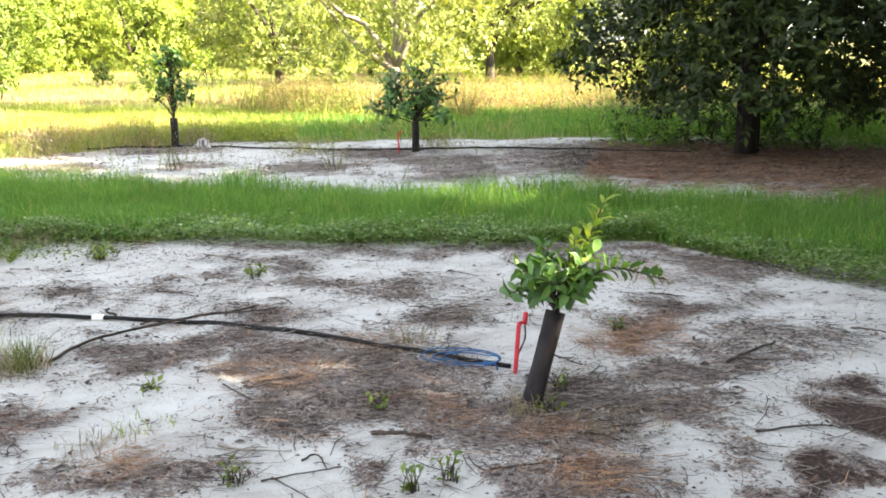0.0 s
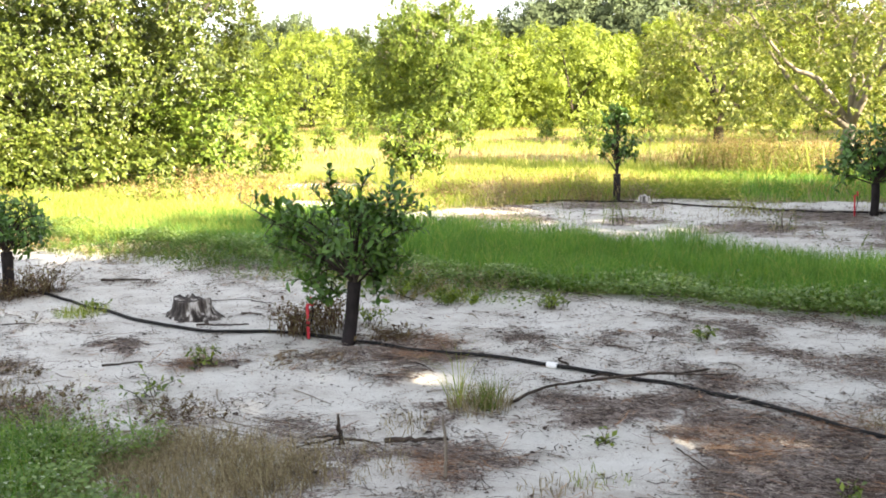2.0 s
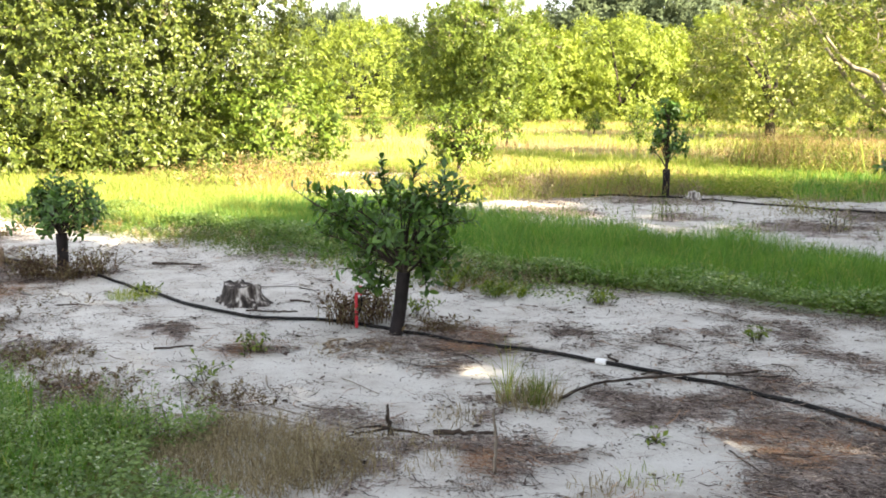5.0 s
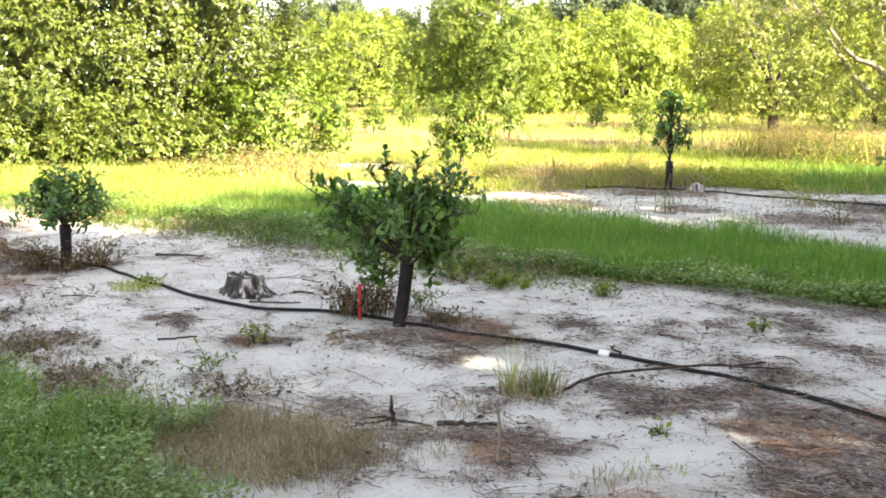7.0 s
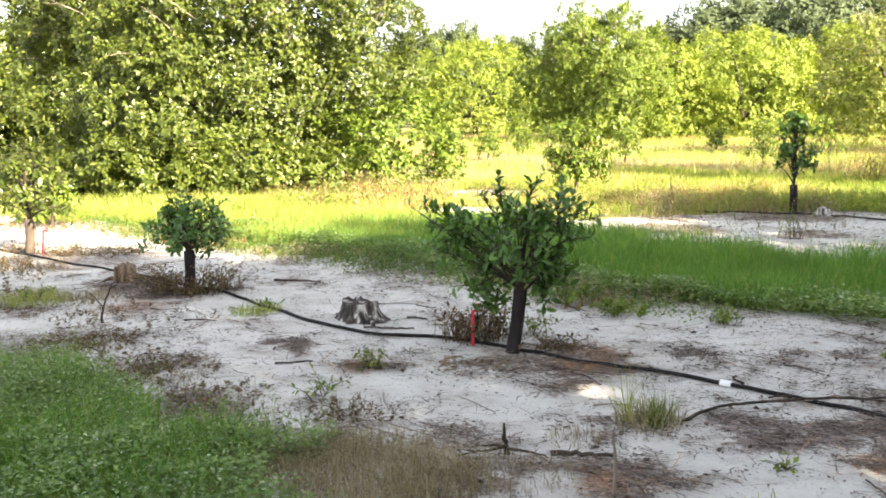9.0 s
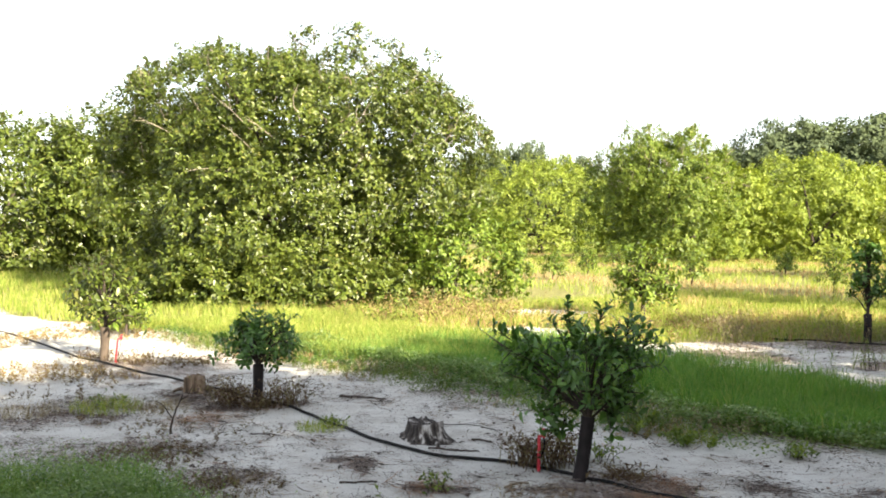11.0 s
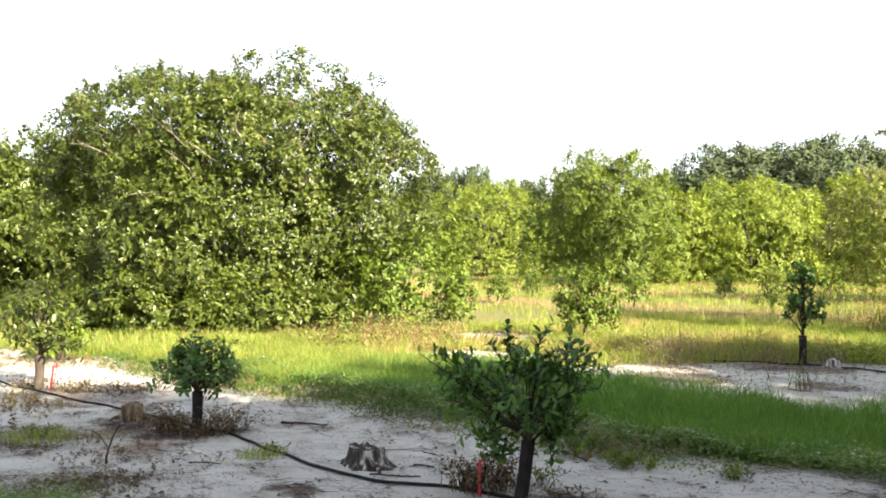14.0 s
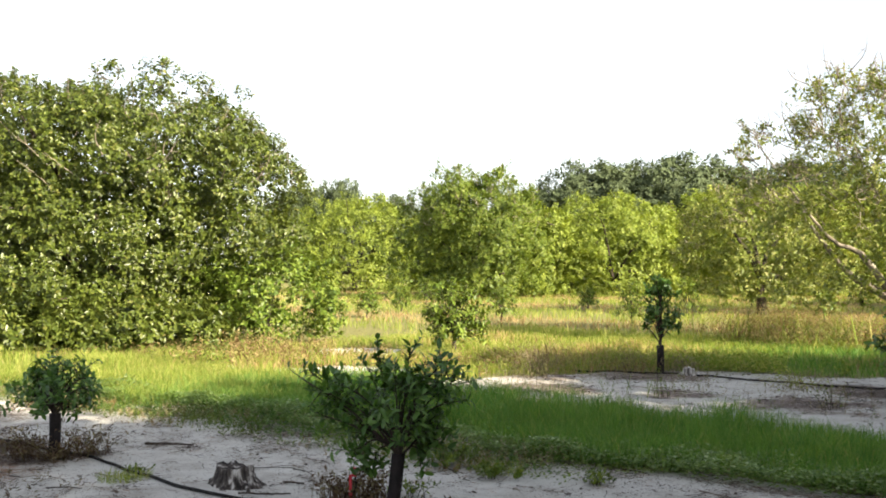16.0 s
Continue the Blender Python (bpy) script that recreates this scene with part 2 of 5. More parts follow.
def ground_material():
    m, nt, n, l, b = nodes_of("sandy_grove_soil")
    tc = n.new("ShaderNodeTexCoord")
    lit = n.new("ShaderNodeAttribute")
    lit.attribute_name = "litter"
    turf = n.new("ShaderNodeAttribute")
    turf.attribute_name = "turf"

    def nz(scale, detail=6.0, rough=0.6, stretch=None):
        t = n.new("ShaderNodeTexNoise")
        t.inputs["Scale"].default_value = scale
        t.inputs["Detail"].default_value = detail
        t.inputs["Roughness"].default_value = rough
        src = tc.outputs["Object"]
        if stretch:
            mp = n.new("ShaderNodeMapping")
            mp.inputs["Rotation"].default_value = (0, 0, radians(-40))
            mp.inputs["Scale"].default_value = stretch
            l.new(src, mp.inputs[0])
            src = mp.outputs[0]
        l.new(src, t.inputs["Vector"])
        return t.outputs[0]

    def maths(op, a, c):
        k = n.new("ShaderNodeMath")
        k.operation = op
        for i, v in enumerate((a, c)):
            if isinstance(v, (int, float)):
                k.inputs[i].default_value = v
            else:
                l.new(v, k.inputs[i])
        return k.outputs[0]

    def blend(fac, c1, c2):
        k = n.new("ShaderNodeMix")
        k.data_type = "RGBA"
        l.new(fac, k.inputs[0])
        l.new(c1, k.inputs[6])
        l.new(c2, k.inputs[7])
        return k.outputs[2]

    def step(value, lo, hi):
        k = n.new("ShaderNodeMapRange")
        k.interpolation_type = "SMOOTHSTEP"
        k.inputs[1].default_value, k.inputs[2].default_value = lo, hi
        l.new(value, k.inputs[0])
        return k.outputs[0]

    sand = ramp(n, [(0.33, (0.3, 0.27, 0.23)), (0.42, (0.43, 0.405, 0.36)), (0.5, (0.53, 0.515, 0.465)), (0.68, (0.6, 0.59, 0.545))])
    l.new(nz(2.3, 10.0, 0.68, (1, 1.35, 1)), sand.inputs[0])
    grain = ramp(n, [(0.3, (0.36, 0.335, 0.3)), (0.55, (0.55, 0.53, 0.485)), (0.8, (0.61, 0.595, 0.55))])
    l.new(nz(170.0, 3.0), grain.inputs[0])
    mixed = n.new("ShaderNodeMix")
    mixed.data_type = "RGBA"
    mixed.inputs[0].default_value = 0.35
    l.new(sand.outputs[0], mixed.inputs[6])
    l.new(grain.outputs[0], mixed.inputs[7])
    brown = ramp(n, [(0.35, (0.035, 0.028, 0.026)), (0.44, (0.14, 0.112, 0.1)), (0.52, (0.26, 0.215, 0.185)), (0.62, (0.46, 0.4, 0.345))])
    l.new(nz(55.0, 6.0, 0.75, (1, 2.6, 1)), brown.inputs[0])
    soil = ramp(n, [(0.3, (0.1, 0.105, 0.035)), (0.55, (0.21, 0.2, 0.075)), (0.8, (0.38, 0.33, 0.15))])
    l.new(nz(7.0, 8.0, 0.7), soil.inputs[0])
    edge = maths("ADD", lit.outputs["Fac"], maths("MULTIPLY", maths("SUBTRACT", nz(2.6, 12.0, 0.74, (1, 1.4, 1)), 0.5), 1.7))
    edge = maths("ADD", edge, maths("MULTIPLY", maths("SUBTRACT", nz(34.0, 8.0, 0.8), 0.5), 1.9))
    speck = n.new("ShaderNodeRGB")
    speck.outputs[0].default_value = (0.15, 0.12, 0.1, 1)
    dots = maths("MULTIPLY", step(nz(70.0, 6.0, 0.8, (1, 1.5, 1)), 0.55, 0.62), step(nz(3.2, 9.0, 0.75, (1, 1.5, 1)), 0.44, 0.58))
    c = blend(maths("MULTIPLY", dots, 0.85), mixed.outputs[2], speck.outputs[0])
    c = blend(step(edge, 0.45, 0.58), c, brown.outputs[0])
    mulch = ramp(n, [(0.34, (0.016, 0.011, 0.009)), (0.5, (0.05, 0.033, 0.026)), (0.66, (0.15, 0.1, 0.075))])
    l.new(nz(60.0, 6.0, 0.75), mulch.inputs[0])
    c = blend(step(edge, 0.84, 0.96), c, mulch.outputs[0])
    grass_edge = maths("ADD", turf.outputs["Fac"], maths("MULTIPLY", maths("SUBTRACT", nz(6.0, 8.0, 0.7), 0.5), 0.9))
    c = blend(step(grass_edge, 0.4, 0.6), c, soil.outputs[0])
    l.new(c, b.inputs["Base Color"])
    b.inputs["Roughness"].default_value = 0.95
    b.inputs["Specular IOR Level"].default_value = 0.15
    bp = n.new("ShaderNodeBump")
    bp.inputs["Strength"].default_value = 0.8
    bp.inputs["Distance"].default_value = 0.03
    h = maths("ADD", maths("MULTIPLY", nz(60.0, 6.0, 0.7), 0.4), nz(9.0, 6.0, 0.65, (1, 1.4, 1)))
    l.new(h, bp.inputs["Height"])
    l.new(bp.outputs[0], b.inputs["Normal"])
    return m


M_GROUND = ground_material()

# ---- mesh helpers ----


def fast_mesh(name, verts, faces, material, smooth=False):
    """A mesh from an array of places and an array of triangles or quads."""
    verts, faces = np.asarray(verts, np.float32), np.asarray(faces, np.int32)
    me = bpy.data.meshes.new(name)
    k = faces.shape[1]
    me.vertices.add(len(verts))
    me.vertices.foreach_set("co", verts.ravel())
    me.loops.add(faces.size)
    me.loops.foreach_set("vertex_index", faces.ravel())
    me.polygons.add(len(faces))
    me.polygons.foreach_set("loop_start", np.arange(0, faces.size, k, dtype=np.int32))
    me.polygons.foreach_set("loop_total", np.full(len(faces), k, np.int32))
    if smooth:
        me.polygons.foreach_set("use_smooth", np.ones(len(faces), bool))
    me.materials.append(material)
    me.update(calc_edges=True)
    return me


def part(name, me, parent, label="", kind=""):
    ob = new(name, me)
    ob.parent = parent
    return tagged(ob, label, "", "", kind)


def thing(name, place, label, category, group="", kind="", turn=0.0):
    ob = new(name)
    ob.matrix_world = pose(*place, 0, 0, turn)
    ob.empty_display_size = 0.1
    return tagged(ob, label, category, group, kind)


def tube(points, radii, sides=8, cap=True, ripple=0.0, rng=None):
    """Places and quads of a tapered tube along a line of points."""
    pts = np.asarray(points, float)
    rad = np.broadcast_to(np.asarray(radii, float), len(pts))
    tang = np.gradient(pts, axis=0)
    tang /= np.linalg.norm(tang, axis=1, keepdims=True) + 1e-9
    ref = np.where(np.abs(tang[:, 2:3]) > 0.8, [[1.0, 0, 0]], [[0, 0, 1.0]])
    a = np.cross(tang, ref)
    a /= np.linalg.norm(a, axis=1, keepdims=True) + 1e-9
    b = np.cross(tang, a)
    ang = np.arange(sides) * 2 * np.pi / sides
    r = rad[:, None] * np.ones(sides)
    if ripple and rng is not None:
        r = r * (1 + ripple * rng.normal(size=r.shape))
    v = pts[:, None] + r[..., None] * (np.cos(ang)[None, :, None] * a[:, None] + np.sin(ang)[None, :, None] * b[:, None])
    v = v.reshape(-1, 3)
    i, j = np.meshgrid(np.arange(len(pts) - 1), np.arange(sides), indexing="ij")
    i, j = i.ravel(), j.ravel()
    k = (j + 1) % sides
    f = np.stack([i * sides + j, i * sides + k, (i + 1) * sides + k, (i + 1) * sides + j], 1)
    if cap:
        n = len(v)
        v = np.concatenate([v, pts[:1], pts[-1:]])
        j = np.arange(sides)
        k = (j + 1) % sides
        e = (len(pts) - 1) * sides
        f = np.concatenate([f, np.stack([j, np.full(sides, n), np.full(sides, n), k], 1)[:, [1, 3, 0, 0]] * 1,
                            np.stack([e + j, e + k, np.full(sides, n + 1), np.full(sides, n + 1)], 1)])
        # the end fans are triangles: all faces are split so that none is degenerate
        tri = np.concatenate([f[: (len(pts) - 1) * sides][:, [0, 1, 2]], f[: (len(pts) - 1) * sides][:, [0, 2, 3]],
                              f[(len(pts) - 1) * sides:][:, :3]])
        return v, tri
    return v, np.concatenate([f[:, [0, 1, 2]], f[:, [0, 2, 3]]])


def joined(pieces):
    """Several (places, triangles) as one."""
    vs, fs, n = [], [], 0
    for v, f in pieces:
        vs.append(v)
        fs.append(f + n)
        n += len(v)
    return np.concatenate(vs), np.concatenate(fs)


def smooth_line(points, n):
    """A smooth line through a few points (Catmull-Rom)."""
    p = np.asarray(points, float)
    p = np.concatenate([2 * p[:1] - p[1:2], p, 2 * p[-1:] - p[-2:-1]])
    out = []
    for t in np.linspace(0, len(p) - 3 - 1e-6, n):
        i, u = int(t), t - int(t)
        a, b, c, d = p[i:i + 4]
        out.append(0.5 * (2 * b + (c - a) * u + (2 * a - 5 * b + 4 * c - d) * u * u + (3 * b - a - 3 * c + d) * u ** 3))
    return np.array(out)


def value_noise(x, y, scale, seed=0):
    """Smooth noise from 0 to 1 over the plan."""
    x, y = np.asarray(x, float) * scale, np.asarray(y, float) * scale
    xi, yi = np.floor(x).astype(np.int64), np.floor(y).astype(np.int64)
    u, v = x - xi, y - yi
    u, v = u * u * (3 - 2 * u), v * v * (3 - 2 * v)

    def h(a, b):
        k = (a * 374761393 + b * 668265263 + seed * 974711) & 0x7FFFFFFF
        k = ((k ^ (k >> 13)) * 1274126177) & 0x7FFFFFFF
        return ((k ^ (k >> 16)) & 0xFFFF) / 65535.0

    return (h(xi, yi) * (1 - u) + h(xi + 1, yi) * u) * (1 - v) + (h(xi, yi + 1) * (1 - u) + h(xi + 1, yi + 1) * u) * v


LEAF4 = (np.array([(0, 0, 0), (0.45, -0.5, 0.07), (0.45, 0, 0), (0.45, 0.5, 0.07), (1, 0, -0.12)]), np.array([(0, 2, 1), (0, 3, 2), (2, 4, 1), (2, 3, 4)]))
LEAF2 = (np.array([(0, 0, 0), (0.5, -0.5, 0.08), (1, 0, -0.06), (0.5, 0.5, 0.08)]), np.array([(0, 2, 1), (0, 3, 2)]))
STRAW = (np.array([(0, -0.5, 0), (0, 0.5, 0), (0.5, -0.5 + 2.5, 0.02), (0.5, 0.5 + 2.5, 0.02), (1, -0.4, 0), (1, 0.4, 0)]) * [1, 1, 1], np.array([(0, 2, 3), (0, 3, 1), (2, 4, 5), (2, 5, 3)]))
NEEDLE = (np.array([(0, 0, 0), (0.5, -0.5, 0.03), (1, 0, 0), (0.5, 0.5, 0.03)]), np.array([(0, 2, 1), (0, 3, 2)]))
LEAF8 = (np.array([(0, 0, 0), (0.28, -0.4, 0.06), (0.28, 0, 0.015), (0.28, 0.4, 0.06), (0.65, -0.42, 0.03), (0.65, 0, -0.03), (0.65, 0.42, 0.03), (1, 0, -0.14)]),
         np.array([(0, 2, 1), (0, 3, 2), (1, 2, 5), (1, 5, 4), (2, 3, 6), (2, 6, 5), (4, 5, 7), (5, 6, 7)]))


def unit(v):
    return v / (np.linalg.norm(v, axis=-1, keepdims=True) + 1e-9)


def leaves(place, way, up, length, width, shape):
    """Many leaves at once: base place, direction, rough normal, sizes."""
    form, tri = shape
    place, way = np.asarray(place, float), unit(np.asarray(way, float))
    side = unit(np.cross(way, np.asarray(up, float)))
    nrm = np.cross(side, way)
    n = len(place)
    length, width = np.broadcast_to(length, n)[:, None, None], np.broadcast_to(width, n)[:, None, None]
    v = place[:, None] + form[None, :, :1] * length * way[:, None] + form[None, :, 1:2] * width * side[:, None] + form[None, :, 2:] * length * nrm[:, None]
    f = tri[None] + (np.arange(n) * len(form))[:, None, None]
    return v.reshape(-1, 3), f.reshape(-1, 3)


def blades(place, height, width, lean, rng):
    """Grass: each blade bends over as it rises."""
    n = len(place)
    az = rng.uniform(0, 2 * np.pi, n)
    out = np.stack([np.cos(az), np.sin(az), np.zeros(n)], 1)
    face = rng.uniform(0, 2 * np.pi, n)
    side = np.stack([np.cos(face), np.sin(face), np.zeros(n)], 1)
    h, w, k = (np.broadcast_to(v, n)[:, None] for v in (height, width, lean))
    upv = np.array([[0, 0, 1.0]])
    mid = place + upv * h * 0.55 + out * h * k * 0.3
    tip = place + upv * h * (1 - 0.25 * k) + out * h * k
    v = np.stack([place - side * w / 2, place + side * w / 2, mid + side * w * 0.4, mid - side * w * 0.4, tip], 1)
    f = np.array([(0, 1, 2), (0, 2, 3), (3, 2, 4)])[None] + (np.arange(n) * 5)[:, None, None]
    return v.reshape(-1, 3), f.reshape(-1, 3)


# ---- ground ----


def along(x, y):
    return ROW[0] * x + ROW[1] * y


def across(x, y):
    return ACROSS[0] * x + ACROSS[1] * y


def plan(s, n):
    return np.stack([ROW[0] * s + ACROSS[0] * n, ROW[1] * s + ACROSS[1] * n], -1) / 1.0003


def rise(x, y):
    """The height of the ground: slight unevenness, mounds along the planting rows."""
    x, y = np.asarray(x, float), np.asarray(y, float)
    near = np.exp(-(np.hypot(x, y) / 45.0) ** 2)
    a = 0.05 * (value_noise(x, y, 0.55, 3) - 0.5) + 0.026 * (value_noise(x, y, 1.9, 5) - 0.5) + 0.02 * (value_noise(x, y, 5.0, 7) - 0.5)
    return a * near


def turf_front(s):
    return np.interp(s, [-6, -1.7, -0.9, -0.3, 1.8, 4.5, 8, 13, 30], [6.4, 6.35, 6.7, 7.35, 6.75, 6.5, 6.3, 6.0, 5.7])


def turf_cover(x, y):
    """How far the ground is covered with grass: 0 bare sand, 1 sod."""
    s, n = along(x, y), across(x, y)
    w = 0.5 * (value_noise(x, y, 0.9, 11) - 0.5) + 0.35 * (value_noise(x, y, 2.7, 12) - 0.5)
    n2 = n + w
    first = np.clip((n2 - turf_front(s)) / 0.3, 0, 1) * np.clip((9.35 - n2) / 0.3, 0, 1)
    back = np.interp(s, [-4, 1, 2.7, 4.8, 6.0, 6.6, 7.1, 7.9, 8.6, 30], [15.4, 15.2, 14.4, 13.7, 13.4, 13.0, 12.2, 11.0, 9.5, 9.3])
    field = np.clip((n2 - back) / 0.5, 0, 1)
    alley = np.clip((2.46 - 0.25 * np.clip(s - 5, 0, 2.5) - 0.28 * np.exp(-((s - 2.9) / 0.45) ** 2) - n - 0.6 * (value_noise(x, y, 2.2, 13) - 0.5) - 0.5 * (value_noise(x, y, 5.0, 14) - 0.5)) / 0.25, 0, 1) * np.clip((s - 2.3 - 0.25 * (2.3 - n)) / 0.5, 0, 1)
    alley = alley * np.clip((6.0 + 2.2 * (value_noise(x, y, 1.1, 15) - 0.5) + 0.6 * (2.0 - n) - s) / 0.4, 0, 1)
    left = np.clip((s - 13 - 2 * w) / 1.0, 0, 1) * np.clip((n2 - 4.9) / 0.4, 0, 1)
    bare = np.clip(1.2 - np.hypot((x + 1.3) / 1.1, (y - 14.3) / 0.9), 0, 1) + np.clip(1.2 - np.hypot((x + 1.3) / 1.5, (y - 17.5) / 1.0), 0, 1)
    return np.maximum.reduce([first, field * np.clip(1 - 2 * bare - 0.6 * w, 0, 1), alley, left])


LITTER_SPOTS = (  # x, y, reach, thickness: beside the pipe, round the sapling, at the young trees, under the old ones
    *((1.15, 4.5, 0.28, 0.8), (1.49, 4.69, 0.35, 0.8), (1.64, 4.09, 0.35, 0.8), (1.73, 3.6, 0.35, 0.85), (2.03, 3.78, 0.3, 0.8), (1.48, 3.37, 0.25, 0.7), (2.08, 3.42, 0.3, 0.7), (2.09, 3.04, 0.3, 0.7)),
    *((2.17, 2.8, 0.28, 0.75), (2.62, 3.04, 0.35, 0.8), (3.12, 3.28, 0.3, 0.75), (2.85, 2.77, 0.35, 0.8), (2.45, 2.71, 0.2, 0.7), (3.09, 2.87, 0.2, 0.6), (2.54, 5.35, 0.35, 0.6), (2.64, 4.48, 0.35, 0.65)),
    *((3.49, 3.71, 0.35, 0.6), (3.88, 3.94, 0.3, 0.6), (4.77, 4.66, 0.5, 0.55), (4.22, 5.26, 0.4, 0.5), (0.66, 3.39, 0.16, 0.62), (0.42, 3.31, 0.16, 0.5), (0.73, 3.14, 0.16, 0.6), (1.31, 2.92, 0.14, 0.6)),
    *((2.04, 2.43, 0.22, 0.7), (2.21, 2.34, 0.2, 0.7), (3.6, 3.21, 0.25, 0.6), (4.04, 3.19, 0.3, 0.5), (5.3, 4.18, 0.4, 0.5), (3.85, 2.5, 0.18, 1.15), (3.6, 2.12, 0.22, 1.25), (2.81, 2.04, 0.15, 1.15)),
    *((4.7, 1.5, 0.75, 1.4), (0.9, 5.93, 0.2, 0.55), (1.69, 5.81, 0.2, 0.45), (-0.06, 5.98, 0.3, 0.75), (0.21, 5.62, 0.3, 0.8), (-0.3, 5.71, 0.3, 0.6), (0.07, 5.04, 0.2, 0.65), (0.17, 3.87, 0.25, 0.65)),
    *((-0.09, 3.82, 0.18, 0.6), (-3.12, 7.88, 0.45, 0.85), (-3.73, 8.31, 0.4, 0.7), (-1.7, 5.79, 0.12, 0.8), (-1.14, 5.63, 0.2, 0.6), (-1.12, 5.04, 0.1, 0.5), (-1.86, 4.73, 0.35, 0.6), (-1.54, 4.37, 0.3, 0.65)),
    *((-2.34, 5.27, 0.4, 0.6), (-1.02, 4.69, 0.25, 0.55), (2.37, 5.44, 0.35, 0.6), (2.2, 6.07, 0.3, 0.55), (-0.57, 4.29, 0.2, 0.5), (-0.34, 3.96, 0.2, 0.6), (-1.19, 4.06, 0.2, 0.5), (0.24, 4.38, 0.16, 0.6)),
    *((-5.0, 9.7, 1.2, 0.55), (-4.4, 7.2, 0.7, 0.5), (-3.2, 6.0, 0.6, 0.45), (8.8, 9.2, 2.4, 1.15), (10.8, 7.6, 3.2, 1.2), (7.3, 9.3, 1.1, 0.95), (1.5, 12.2, 0.8, 0.72), (4.3, 10.9, 0.7, 0.77), (5.7, 9.5, 0.8, 0.77)),
    *((3.0, 11.6, 0.5, 0.72), (-0.5, 13.2, 0.9, 0.5), (6.0, 10.6, 1.0, 0.72), (3.2, 13.7, 0.9, 0.82), (5.6, 11.9, 0.8, 0.82), (1.6, 14.0, 0.9, 0.6)))


def litter_cover(x, y):
    """How thickly needles and dead leaves lie: under the old trees and round each young one."""
    s, n = along(x, y), across(x, y)
    c = 0.06 + 0.3 * (value_noise(x, y, 0.8, 21) - 0.5)
    x0, y0 = x, y
    x = x0 + 0.5 * (value_noise(x0, y0, 2.3, 24) - 0.5) + 0.25 * (value_noise(x0, y0, 6.0, 25) - 0.5)
    y = y0 + 0.5 * (value_noise(x0, y0, 2.3, 26) - 0.5) + 0.25 * (value_noise(x0, y0, 6.0, 27) - 0.5)
    for px, py, r, k in LITTER_SPOTS:
        c = np.maximum(c, k * np.exp(-(((x - px) ** 2 + (y - py) ** 2) / (1.15 * r * r)) ** 1.5) + 0.05)
    c = np.maximum(c, 0.85 * np.exp(-((s + 6.8) / 3.6) ** 4) * np.exp(-((n - 4.4) / 3.6) ** 4))
    x, y = x0, y0
    fringe = n - turf_front(s) + 0.5 * (value_noise(x, y, 1.6, 22) - 0.5)
    c = np.maximum(c, 0.55 * np.clip(1 - np.abs(fringe + 0.15) / 0.4, 0, 1) * (0.5 + value_noise(x, y, 1.1, 23)))
    edge = turf_cover(x, y)
    return np.clip(np.maximum(c, 0.45 * np.clip(edge * 2, 0, 1)), 0, 1.5)


def build_ground():
    def spread(lo, hi, step, far):
        mid = np.arange(lo, hi + 1e-6, step)
        grow = np.cumsum(step * 1.16 ** np.arange(1, 90))
        grow = grow[grow < far]
        return np.concatenate([lo - grow[::-1], mid, hi + grow])

    xs, ys = spread(-7, 7, 0.06, 1800.0), spread(0.5, 13, 0.06, 1800.0)
    gx, gy = np.meshgrid(xs, ys)
    gz = rise(gx, gy)
    v = np.stack([gx, gy, gz], -1).reshape(-1, 3)
    w = len(xs)
    i, j = np.meshgrid(np.arange(len(ys) - 1), np.arange(w - 1), indexing="ij")
    i, j = i.ravel(), j.ravel()
    f = np.stack([i * w + j, i * w + j + 1, (i + 1) * w + j + 1, (i + 1) * w + j], 1)
    me = fast_mesh("ground", v, f, M_GROUND, True)
    for name, fn in (("litter", litter_cover), ("turf", turf_cover)):
        at = me.attributes.new(name, "FLOAT", "POINT")
        at.data.foreach_set("value", fn(v[:, 0], v[:, 1]).astype(np.float32))
    return tagged(new("ground", me), "pale bare sand with patches of needle litter and turf", "ground", kind="structure")


build_ground()

# ---- large trees ----


def dome(t, box):
    """The half width of a crown at a share t of its height."""
    return np.where(t > 0.35, np.maximum(0, 1 - (np.abs(t - 0.35) / 0.65) ** box) ** (1 / 2.2), 0.94 + 0.17 * t)


